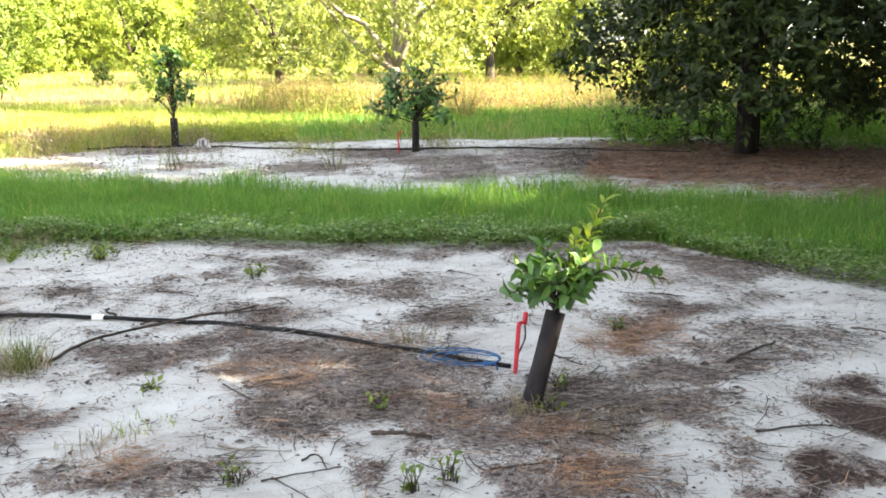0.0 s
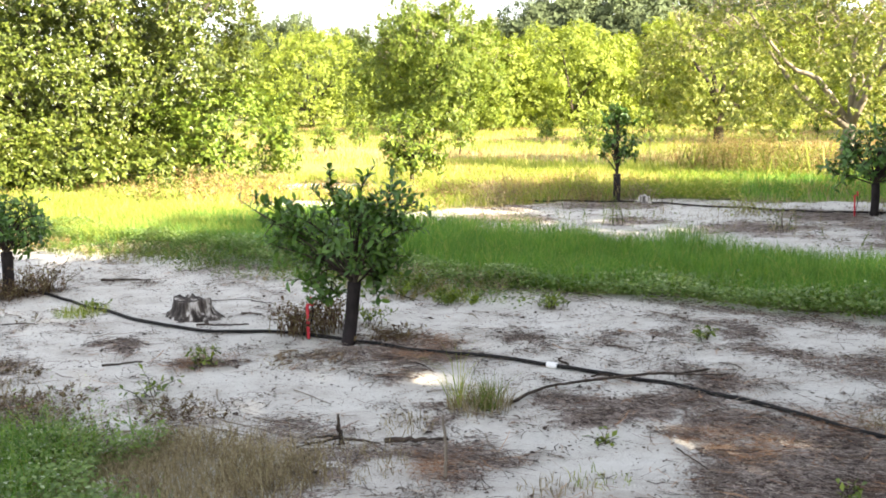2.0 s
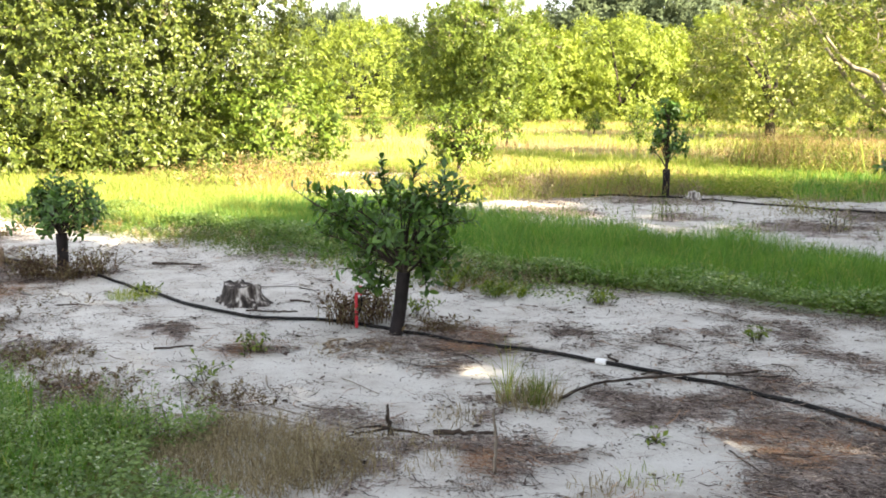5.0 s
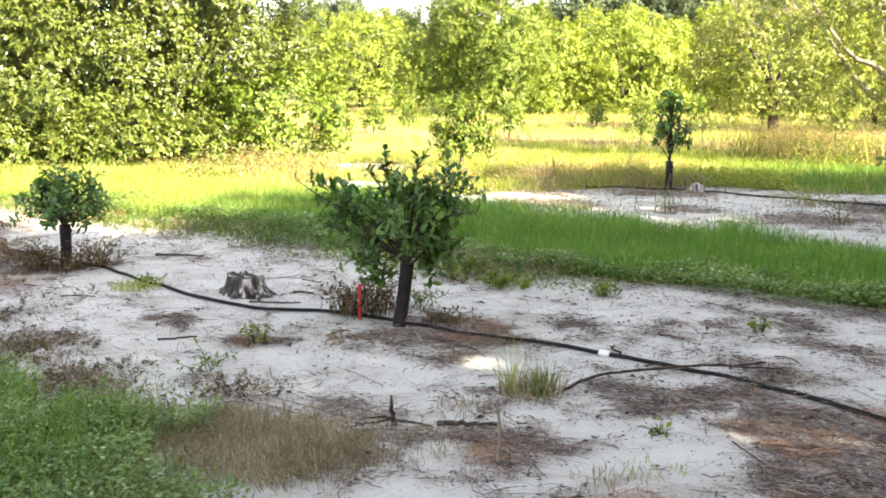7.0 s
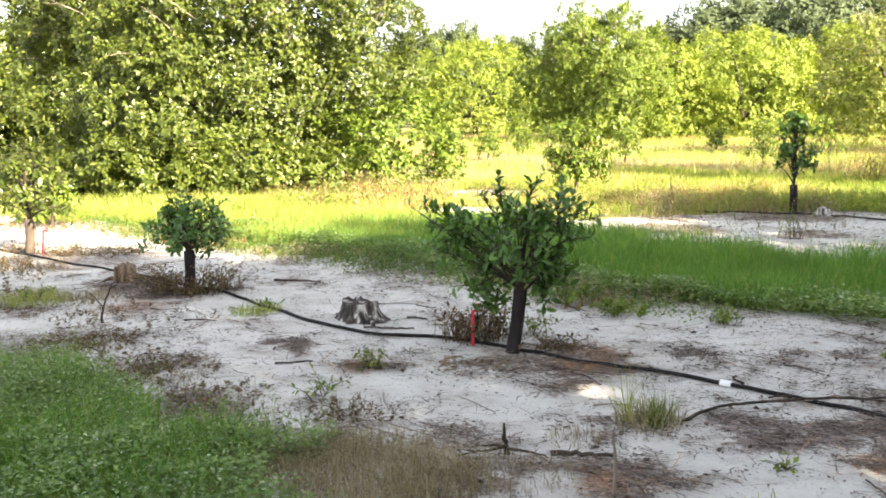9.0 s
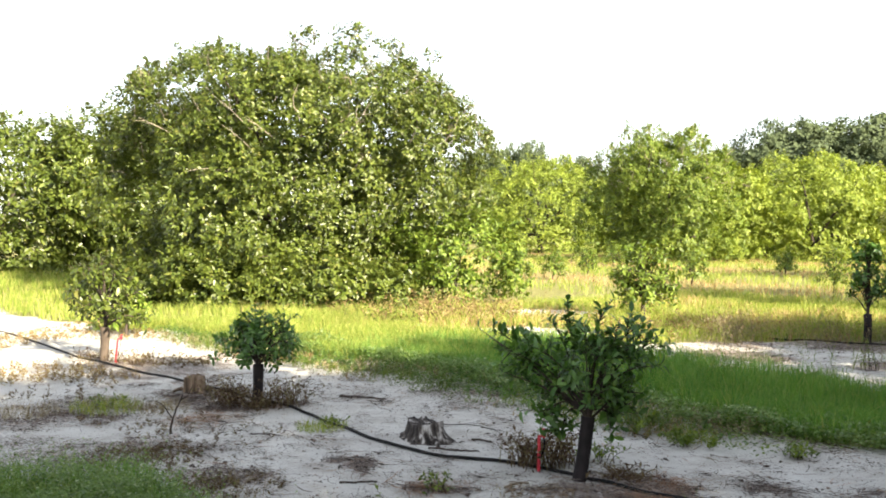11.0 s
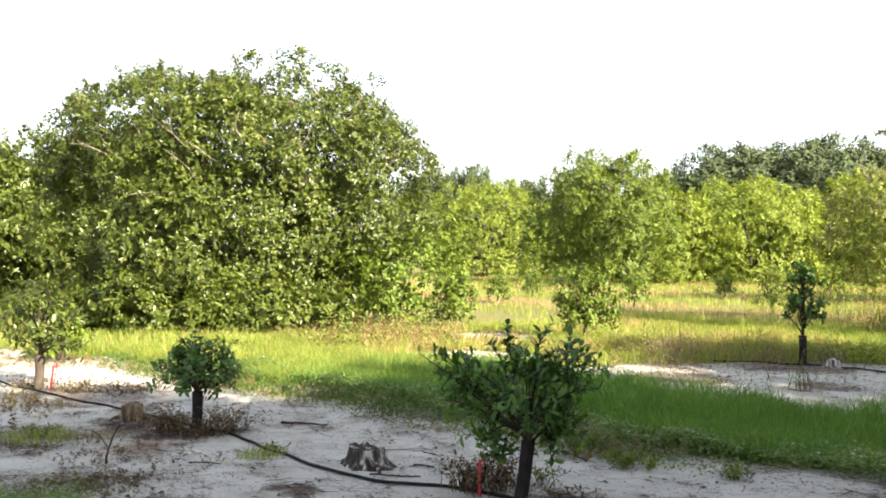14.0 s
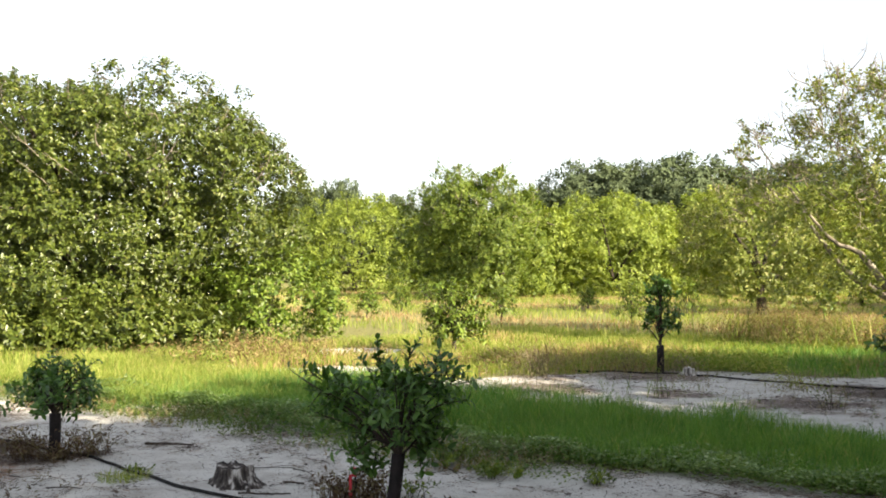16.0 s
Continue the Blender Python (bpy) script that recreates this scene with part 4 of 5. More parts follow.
young_tree((-3.05, 7.85), "small rounded young citrus tree over russet weeds", 63, 0.36, 0.045, (0.01, 0.0), (0.38, 0.36), 0.78, 0.4, 26, 10, 0.075, M_GUARD, sides=4, droop=-0.1)
young_tree((-5.7, 10.02), "young citrus tree with a weathered brown trunk wrap", 64, 0.38, 0.05, (0.02, 0.0), (0.44, 0.44), 1.22, 0.36, 24, 10, 0.1, M_GUARD_GREY, material=M_CITRUS, stem=0.35)
young_tree((3.42, 14.2), "slender young citrus tree with a black trunk wrap", 65, 0.4, 0.055, (0.0, 0.0), (0.3, 0.3), 1.42, 0.62, 22, 12, 0.09, M_GUARD, sides=3, flat=0.35, bare=0.2, droop=-0.05, stem=0.7)
young_tree((6.1, 11.72), "spreading young citrus tree with a black trunk wrap", 66, 0.41, 0.05, (0.0, 0.0), (0.62, 0.6), 1.16, 0.45, 34, 9, 0.11, M_GUARD, flat=0.4)
young_tree((0.44, 17.15), "sunlit young citrus tree with light green leaves", 67, 0.35, 0.045, (0.02, 0.0), (0.7, 0.6), 1.3, 0.15, 50, 10, 0.115, None, material=M_MID)
for k, (x, y, h) in enumerate(((-1.9, 29.5, 0.9), (2.05, 27.4, 1.0), (-0.95, 33.5, 0.9), (8.15, 30.5, 1.3), (5.3, 25.2, 1.25), (5.66, 34.4, 0.9), (-0.1, 40.0, 1.2), (7.3, 50.0, 1.6), (12.4, 37.0, 1.4), (14.9, 33.0, 1.2), (-6.6, 12.2, 0.7), (10.9, 26.5, 1.0))):
    young_tree((x, y), "low bushy citrus sapling in the open field", 70 + k, 0.2, 0.03, (0.02, 0.0), (0.42 * h, 0.42 * h), h, 0.15, 22, 9, 0.12, None, material=M_MID, sides=2)

# ---- irrigation line ----


def pipe(points, radius, label, seed):
    rng = np.random.default_rng(seed)
    ln = smooth_line(points, 90)
    ln = np.column_stack([ln, rise(ln[:, 0], ln[:, 1]) + radius * 0.75 + 0.008 * value_noise(ln[:, 0], ln[:, 1], 2.0, seed)])
    v, f = tube(ln, radius, 10)
    return tagged(new("irrigation_pipe", fast_mesh("irrigation_pipe", v, f, M_HOSE, True)), label, "pipe")


pipe([(-9.5, 13.2), (-6.0, 10.1), (-4.0, 8.75), (-2.74, 7.8), (-2.15, 7.15), (-1.66, 6.62), (-1.2, 6.38), (-0.65, 6.26), (-0.19, 6.03), (0.1, 5.82), (0.52, 5.55), (0.94, 5.25), (1.27, 5.03),
      (1.55, 4.8), (1.78, 4.5), (2.0, 4.2), (2.3, 3.75), (2.5, 3.52)], 0.0118, "black polyethylene irrigation pipe lying along the sandy row", 81)
pipe([(1.2, 15.5), (2.27, 14.4), (3.1, 14.05), (3.87, 13.6), (4.72, 12.75), (5.54, 12.25), (7.05, 11.5), (8.1, 10.9), (9.3, 9.8)], 0.013, "black irrigation pipe in the second planting row", 82)

# white coupling clipped round the pipe
cx, cy = 0.94, 5.25
d = unit(np.array([0.42, -0.3, 0.0]))
zc = float(rise(cx, cy)) + 0.014
v, f = tube(np.array([cx, cy, zc])[None] + np.array([-0.032, -0.028, 0.028, 0.032])[:, None] * d[None], [0.017, 0.02, 0.02, 0.017], 14)
tagged(new("pipe_coupling", fast_mesh("pipe_coupling", v, f, M_WHITE, True)), "white plastic coupling on the black pipe", "pipe fitting")


def blue_coil():
    t = thing("tubing_coil", (2.36, 3.64, float(rise(2.36, 3.64))), "loose coil of blue spaghetti tubing beside the pipe end", "tubing")
    rng = np.random.default_rng(83)
    for k in range(3):
        a = np.linspace(0, 2 * np.pi, 14) + k
        r = 0.1 + 0.018 * k
        pts = np.stack([np.cos(a) * r * 1.1 - 0.03 * k, -np.cos(a) * r * 0.75 + np.sin(a) * r * 0.2, 0.03 + 0.008 * k + np.sin(a) * (0.018 + 0.009 * k)], 1) + rng.normal(size=(14, 3)) * 0.003
        v, f = tube(smooth_line(pts, 40), 0.0032, 6)
        part("loop", fast_mesh("loop", v, f, M_BLUE, True), t)
    pts = [(0.04, -0.04, 0.02), (0.07, -0.1, 0.015), (0.02, -0.2, 0.03), (-0.02, -0.25, 0.08)]
    v, f = tube(smooth_line(pts, 30), 0.004, 6)
    part("lead", fast_mesh("lead", v, f, M_BLUE, True), t)


blue_coil()


def box_mesh(name, sx, sy, sz, material, z0=0.0, bevel=0.003):
    bm = bmesh.new()
    bmesh.ops.create_cube(bm, size=1.0)
    bmesh.ops.scale(bm, vec=(sx, sy, sz), verts=bm.verts)
    bmesh.ops.translate(bm, vec=(0, 0, sz / 2 + z0), verts=bm.verts)
    bmesh.ops.bevel(bm, geom=bm.edges[:], offset=bevel, segments=1, affect="EDGES")
    me = bpy.data.meshes.new(name)
    bm.to_mesh(me)
    bm.free()
    me.materials.append(material)
    return me


def stake(place, height, label, turn=0.0, lean=(0, 0), tall=False):
    """A red moulded stake with a ribbed shaft, a sprinkler head and its black feed tube."""
    x, y = place
    t = thing("sprinkler_stake", (x, y, float(rise(x, y))), label, "sprinkler stake", "sprinkler stakes")
    t.matrix_world = pose(x, y, float(rise(x, y)) - 0.01, lean[0], lean[1], turn)
    shaft = part("shaft", box_mesh("shaft", 0.013, 0.02, height * 0.93, M_RED), t)
    rib = part("rib", box_mesh("rib", 0.022, 0.006, height * 0.9, M_RED, bevel=0.0015), shaft)
    rib.location = (0, 0.002, 0)
    arm = part("arm", box_mesh("arm", 0.05, 0.012, 0.014, M_RED), t)
    arm.location = (0.018, 0, height * 0.9)
    head = part("sprinkler_head", box_mesh("sprinkler_head", 0.018, 0.018, 0.06, M_RED), arm)
    head.location = (0.018, 0, -0.005)
    v, f = tube(smooth_line([(0.036, 0, height * 0.9), (0.034, -0.01, height * 0.65), (0.022, 0.012, height * 0.35), (0.015, 0.02, 0.01)], 20), 0.004, 6)
    part("feed_tube", fast_mesh("feed_tube", v, f, M_HOSE, True), t)
    return t


stake((2.48, 3.45), 0.27, "red plastic sprinkler stake beside the wrapped sapling", 10, (2, 3))
stake((-0.5, 6.13), 0.25, "red plastic sprinkler stake among russet weeds", 40, (-3, 2))
stake((5.85, 11.72), 0.3, "red plastic sprinkler stake beside the spreading young tree", 0, (2, -3))
stake((-5.5, 9.92), 0.3, "red plastic sprinkler stake beside the brown trunk wrap", 20, (4, 6))

# ---- stumps and dead wood ----


def stump(place, radius, height, label, seed, material, spread=1.0):
    """A sawn, weathered stump with a ragged fluted side and root flare."""
    rng = np.random.default_rng(seed)
    x, y = place
    z = float(rise(x, y))
    sides, rings = 40, 9
    a = np.arange(sides) * 2 * np.pi / sides
    flute = 1 + 0.06 * np.sin(a * 4 + rng.uniform(0, 6)) + 0.035 * np.sin(a * 9 + rng.uniform(0, 6)) + rng.normal(size=sides) * 0.03
    v = []
    for k in range(rings):
        h = k / (rings - 1)
        flare = 1 + spread * (1 - h) ** 2.4
        r = radius * flare * (1 + (flute - 1) * (1.4 - 0.6 * h)) * (1 + rng.normal(size=sides) * 0.015)
        top = height * h * (1 + (0.1 * np.sin(a * 2 + seed) + rng.normal(size=sides) * 0.06) * h)
        v.append(np.stack([np.cos(a) * r, np.sin(a) * r, top - 0.03], 1))
    for q in (0.72, 0.4, 0.12):
        v.append(np.stack([np.cos(a) * radius * q, np.sin(a) * radius * q, height * (0.95 + rng.normal(size=sides) * 0.03) - 0.03 - 0.015 * (1 - q)], 1))
    v = np.concatenate(v)
    n = rings + 3
    i, j = np.meshgrid(np.arange(n - 1), np.arange(sides), indexing="ij")
    i, j = i.ravel(), j.ravel()
    k = (j + 1) % sides
    f = np.stack([i * sides + j, i * sides + k, (i + 1) * sides + k, (i + 1) * sides + j], 1)
    f = np.concatenate([f[:, :3], f[:, [0, 2, 3]]])
    e = (n - 1) * sides
    c = len(v)
    v = np.concatenate([v, [[0, 0, height * 0.93 - 0.03]]])
    j = np.arange(sides)
    f = np.concatenate([f, np.stack([e + j, e + (j + 1) % sides, np.full(sides, c)], 1)])
    t = thing("tree_stump", (x, y, z), label, "stump", "stumps")
    part("wood", fast_mesh("wood", v, f, material), t)
    for _ in range(5):
        az = rng.uniform(0, 6.28)
        o = np.array([np.cos(az), np.sin(az)])
        pts = [(*(o * radius * 1.05), height * 0.2), (*(o * radius * 1.6), 0.02), (*(o * radius * rng.uniform(1.9, 2.4) + rng.normal(size=2) * 0.04), -0.02)]
        tv, tf = tube(smooth_line(pts, 8), np.linspace(radius * 0.24, radius * 0.06, 8), 6, True, 0.1, rng)
        part("root", fast_mesh("root", tv, tf, material, True), t)
    return t


stump((-1.38, 6.85), 0.125, 0.17, "grey weathered stump with a split fluted side on bare sand", 91, M_STUMP, 0.9)
stump((-3.88, 8.42), 0.1, 0.17, "tan sawn stump beside the irrigation pipe", 92, M_STUMP_TAN, 0.12)
stump((3.72, 13.75), 0.085, 0.13, "pale bleached stump in the second row", 93, M_BLEACHED)


def stick(points, r0, r1, label, name="stick", sides=7, forks=(), wood=None):
    t = thing(name, (points[0][0], points[0][1], 0), label, "stick", "fallen sticks")
    rng = np.random.default_rng(int(abs(points[0][0] * 977 + points[0][1] * 131)) + 5)
    o = np.array([points[0][0], points[0][1], 0])
    for k, (pts, a, b) in enumerate(((points, r0, r1), *[(p, r0 * 0.5, r1 * 0.6) for p in forks])):
        p = np.array([(x, y, float(rise(x, y)) + z) for x, y, z in pts])
        ln = smooth_line(p, max(12, 5 * len(pts))) - o
        ln[1:-1] += rng.normal(size=ln[1:-1].shape) * a * 0.22
        v, f = tube(ln, np.linspace(a, b, len(ln)), sides, True, 0.08, rng)
        part("stem" if k == 0 else "side_twig", fast_mesh("stem", v, f, wood or M_STICK, True), t)
    return t


stick([(0.62, 4.58, 0.012), (0.83, 4.82, 0.02), (1.05, 4.89, 0.03), (1.42, 4.93, 0.05), (1.6, 5.0, 0.03), (1.8, 5.12, 0.015)], 0.0085, 0.005, "long curved dead branch lying across the pipe",
      forks=([(1.42, 4.93, 0.05), (1.7, 4.95, 0.03), (1.9, 5.0, 0.012)],))
stick([(0.24, 3.68, -0.03), (0.245, 3.66, 0.13), (0.235, 3.65, 0.28)], 0.008, 0.005, "dry upright weed stalk standing in the sand", "dry_stalk", wood=M_PALE_BARK)
stick([(-0.19, 4.13, -0.02), (-0.2, 4.12, 0.07), (-0.205, 4.12, 0.14)], 0.014, 0.005, "short broken stub with splayed roots", "dead_stub",
      forks=([(-0.19, 4.13, 0.03), (-0.27, 4.15, 0.03), (-0.36, 4.17, 0.008)], [(-0.19, 4.13, 0.03), (-0.3, 4.08, 0.02), (-0.4, 4.05, 0.006)], [(-0.19, 4.13, 0.02), (-0.1, 4.12, 0.02), (-0.02, 4.1, 0.008)]))
stick([(0.0, 4.15, 0.012), (0.15, 4.12, 0.016), (0.28, 4.1, 0.01)], 0.013, 0.008, "thick piece of dead root on the sand")
stick([(3.42, 3.08, 0.012), (3.6, 3.14, 0.012), (3.86, 3.2, 0.01)], 0.008, 0.004, "fallen grey branch on bare sand", forks=([(3.5, 3.1, 0.012), (3.6, 3.02, 0.015), (3.7, 2.99, 0.01)],))
stick([(1.04, 5.29, 0.01), (1.0, 5.35, 0.025), (1.02, 5.4, 0.03)], 0.008, 0.005, "short forked twig leaning on the pipe")
stick([(-1.62, 5.45, 0.01), (-1.5, 5.5, 0.012), (-1.42, 5.56, 0.01)], 0.007, 0.005, "short brown stick on pale sand")
stick([(-1.3, 6.55, 0.01), (-1.1, 6.58, 0.01), (-0.95, 6.6, 0.01)], 0.007, 0.005, "thin twig by the stump")
stick([(-1.05, 6.95, 0.01), (-0.98, 6.9, 0.02), (-0.9, 6.92, 0.01)], 0.009, 0.006, "grey twig beside the stump")
stick([(-3.3, 6.72, -0.02), (-3.27, 6.7, 0.12), (-3.2, 6.72, 0.3)], 0.011, 0.004, "crooked dead sprig standing in the sand", "dead_sprig",
      forks=([(-3.28, 6.7, 0.13), (-3.35, 6.72, 0.2), (-3.4, 6.7, 0.24)], [(-3.22, 6.71, 0.26), (-3.15, 6.7, 0.3), (-3.1, 6.68, 0.38)]))
stick([(-2.5, 8.5, 0.01), (-2.3, 8.45, 0.012), (-2.05, 8.4, 0.01)], 0.012, 0.008, "dark stick at the grass edge")
for dx in (0.0, 0.12, 0.26):
    stick([(-0.9 + dx, 4.43 + dx * 0.4, 0.004), (-0.6 + dx, 4.2 + dx * 0.4, 0.008), (-0.28 + dx, 3.97 + dx * 0.4, 0.003)], 0.0035, 0.002, "long bare root half sunk in the sand", "surface_root", 5, wood=M_PALE_BARK)
stick([(1.61, 3.1, 0.01), (1.68, 3.0, 0.03), (1.78, 2.93, 0.01)], 0.01, 0.006, "bent grey stick on the litter")
rs = np.random.default_rng(140)
for _ in range(80):
    x, y = rs.uniform(-3.5, 5.0), rs.uniform(2.3, 7.5)
    if turf_cover(x, y) > 0.3 or across(x, y) > 6.6:
        continue
    a, ln = rs.normal(-0.75, 0.6), rs.uniform(0.1, 0.38)
    c, s = np.cos(a) * ln / 2, np.sin(a) * ln / 2
    side = rs.choice([-1, 1]) * 0.5
    stick([(x - c, y - s, 0.006), (x + rs.normal() * 0.02, y + rs.normal() * 0.02, 0.012), (x + c, y + s, 0.006)], rs.uniform(0.003, 0.0065), 0.002, "thin dry twig lying on the sand", sides=5, wood=M_PALE_BARK if rs.random() < 0.35 else None,
          forks=([(x, y, 0.01), (x + 0.35 * c - side * s * 0.5, y + 0.35 * s + side * c * 0.5, 0.014), (x + 0.7 * c - side * s, y + 0.7 * s + side * c, 0.005)],) if rs.random() < 0.4 else ())



def wood_chip(place, ln, wide, turn, seed):
    """A splintered flat chip of pruned wood."""
    rng = np.random.default_rng(seed)
    x, y = place
    pts = np.array([(-ln / 2, 0, 0.006), (-ln / 6, rng.normal() * 0.008, 0.012), (ln / 5, rng.normal() * 0.008, 0.014), (ln / 2, rng.normal() * 0.01, 0.006)])
    v, f = tube(smooth_line(pts, 7), wide * np.array([0.25, 0.8, 1.0, 0.95, 1.0, 0.7, 0.2]), 5, True, 0.12, rng)
    ob = new("wood_chip", fast_mesh("wood_chip", v * [1, 1, 0.7], f, M_CHIP))
    ob.matrix_world = pose(x, y, float(rise(x, y)), 0, rng.normal() * 5, turn)
    return tagged(ob, "pale tan pruned wood chip on the sand", "wood chip", "wood chips")


rs = np.random.default_rng(171)
for k in range(46):
    a, r = rs.uniform(0, 6.28), np.sqrt(rs.random())
    wood_chip((-0.42 + 0.34 * r * np.cos(a), 5.66 + 0.22 * r * np.sin(a)), rs.uniform(0.03, 0.1), rs.uniform(0.004, 0.008), rs.normal(35, 50), 700 + k)

# ---- grass, weeds and litter ----


def scatter(rng, count, s_range, n_range):
    s, n = rng.uniform(*s_range, count), rng.uniform(*n_range, count)
    p = plan(s, n)
    return p[:, 0], p[:, 1]


def stuff(name, v, f, material, label, category):
    return tagged(new(name, fast_mesh(name, v, f, material)), label, category, kind="stuff")


def turf_patch(seed, count, s_range, n_range, height, width, lean, material, label, keep=None, limit=0.5, name="grass"):
    rng = np.random.default_rng(seed)
    x, y = scatter(rng, count, s_range, n_range)
    ok = turf_cover(x, y) > limit * rng.uniform(0.5, 1.5, count)
    if keep is not None:
        ok &= keep(x, y, rng)
    x, y = x[ok], y[ok]
    n = len(x)
    tall = height * rng.uniform(0.55, 1.15, n) * (0.65 + 0.7 * value_noise(x, y, 1.3, seed))
    p = np.stack([x, y, rise(x, y) - 0.01], 1)
    v, f = blades(p, tall, width * rng.uniform(0.7, 1.3, n), rng.uniform(0.1, lean, n), rng)
    stuff(name, v, f, material, label, "grass")


# blades turn from green to yellower at the shade edge: sunlight as colour
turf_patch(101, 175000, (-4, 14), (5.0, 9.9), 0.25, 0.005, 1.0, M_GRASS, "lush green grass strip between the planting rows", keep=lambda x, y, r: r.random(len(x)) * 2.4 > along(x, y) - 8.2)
turf_patch(111, 70000, (8.0, 14), (5.4, 9.9), 0.22, 0.0055, 1.0, M_FIELD, "strip grass past the shade edge, sunlight put into its yellow-green colour", keep=lambda x, y, r: r.random(len(x)) * 1.8 < along(x, y) - 8.0)
turf_patch(102, 52000, (10, 40), (4.6, 12.5), 0.24, 0.011, 0.8, M_FIELD, "grass under the round tree, sunlight put into its yellower colour", keep=lambda x, y, r: np.hypot(x + 6.9, y - 20.3) > 3.3)
# same change of blade colour for sun and shade behind the second row
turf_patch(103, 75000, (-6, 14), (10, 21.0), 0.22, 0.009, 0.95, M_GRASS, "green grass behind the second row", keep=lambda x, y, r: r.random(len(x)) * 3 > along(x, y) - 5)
turf_patch(112, 60000, (0, 14), (10, 19.5), 0.2, 0.009, 0.95, M_FIELD, "grass behind the second row, sunlight put into its yellow-green colour", keep=lambda x, y, r: r.random(len(x)) * 3 < along(x, y) - 5)
turf_patch(113, 12000, (2, 14), (10, 17), 0.24, 0.007, 0.9, M_DRY, "dry weeds behind the second row", keep=lambda x, y, r: value_noise(x, y, 0.9, 48) > 0.55, name="dry_weeds")
turf_patch(104, 70000, (2, 9), (-2.0, 2.7), 0.21, 0.005, 1.0, M_GRASS, "green grass at the alley's edge", keep=lambda x, y, r: value_noise(x, y, 1.1, 40) + 0.35 * r.random(len(x)) + 0.1 * np.clip(along(x, y) - 4, -1, 2) > 0.5)


def bands(x, y, rng, dry):
    """Rows carry tall dry weeds, alleys green grass."""
    n = across(x, y)
    row = np.cos((n - 22.0) / 9.0 * 2 * np.pi) * 0.5 + 0.5
    row = row + 0.5 * (value_noise(x, y, 0.35, 44) - 0.5) + 0.3 * (value_noise(x, y, 1.2, 45) - 0.5)
    return (row > 0.42) if dry else (row < 0.62)


# yellow blades are kept off the shaded ground, left to the green ones
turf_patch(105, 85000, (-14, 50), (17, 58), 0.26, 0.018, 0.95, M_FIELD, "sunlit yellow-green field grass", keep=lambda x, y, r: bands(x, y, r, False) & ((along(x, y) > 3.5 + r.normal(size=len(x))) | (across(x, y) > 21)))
turf_patch(106, 70000, (-20, 50), (19.5, 58), 0.19, 0.015, 1.35, M_DRY, "tall dry straw-coloured weeds in the field", keep=lambda x, y, r: bands(x, y, r, True), name="dry_weeds")
turf_patch(114, 26000, (-14, 50), (19.5, 48), 0.22, 0.014, 1.3, M_TAWNY, "russet seeding weeds scattered in the field", keep=lambda x, y, r: bands(x, y, r, True) & (value_noise(x, y, 0.5, 49) > 0.5), name="russet_weeds")
turf_patch(109, 34000, (2.0, 5.2), (1.6, 3.1), 0.17, 0.0034, 1.9, M_DEAD, "dry bleached grass at the alley's edge", name="dry_grass", limit=-1.0,
           keep=lambda x, y, r: (np.hypot((along(x, y) - 3.05) / 0.6, (across(x, y) - 2.42) / 0.42) + 0.5 * (value_noise(x, y, 3.0, 41) - 0.5) < 0.5 + 0.5 * r.random(len(x)))
           | ((np.abs(across(x, y) - 2.5) < 0.3 * r.random(len(x))) & (along(x, y) > 3.3) & (value_noise(x, y, 2.6, 42) > 0.4) & (r.random(len(x)) < 0.05)))
turf_patch(110, 5000, (10.5, 20), (8.0, 11.5), 0.22, 0.008, 0.8, M_DRY, "pale dry weeds at the foot of the round tree", keep=lambda x, y, r: value_noise(x, y, 0.9, 47) > 0.3, name="dry_weeds", limit=0.1)


def ground_leaves(seed, count, s_range, n_range, size, high, material, label, keep, name="low_weeds"):
    rng = np.random.default_rng(seed)
    x, y = scatter(rng, count, s_range, n_range)
    ok = keep(x, y, rng)
    x, y = x[ok], y[ok]
    n = len(x)
    lump = value_noise(x, y, 2.2, seed)
    lump = 0.45 + 0.9 * lump * value_noise(x, y, 4.5, seed + 1)
    p = np.stack([x, y, rise(x, y) + 0.01 + high * lump * rng.random(n) ** 0.7], 1)
    az = rng.uniform(0, 6.28, n)
    way = np.stack([np.cos(az), np.sin(az), rng.uniform(-0.2, 0.6, n)], 1)
    up = np.stack([rng.normal(size=n) * 0.35, rng.normal(size=n) * 0.35, np.ones(n)], 1)
    L = size * rng.uniform(0.6, 1.3, n)
    v, f = leaves(p, way, up, L, L * 0.7, LEAF2)
    stuff(name, v, f, material, label, "weeds")


def front_edge(x, y, rng):
    e = across(x, y) - turf_front(along(x, y)) + 0.5 * (value_noise(x, y, 1.1, 51) - 0.5)
    return (e > -0.12) & (e < 0.45 * rng.random(len(x)) + 0.12)


ground_leaves(121, 230000, (-3, 12), (5.0, 8.2), 0.033, 0.2, M_CLOVER, "low broad-leaved weeds fringing the grass strip", front_edge)
ground_leaves(122, 170000, (2.0, 9), (-1.0, 2.7), 0.023, 0.19, M_CLOVER, "clover-like weeds covering the alley's edge",
              lambda x, y, r: (turf_cover(x, y) > 0.5) & (value_noise(x, y, 0.9, 53) + 0.15 * np.clip(along(x, y) - 4.0, -2, 1.2) > 0.22))
ground_leaves(123, 20000, (3, 16), (4.8, 6.8), 0.03, 0.09, M_MID, "sparse low weeds at the sand's edge",
              lambda x, y, r: (value_noise(x, y, 1.4, 54) > 0.52) & (np.abs(across(x, y) - turf_front(along(x, y)) + 0.45) < 0.4))


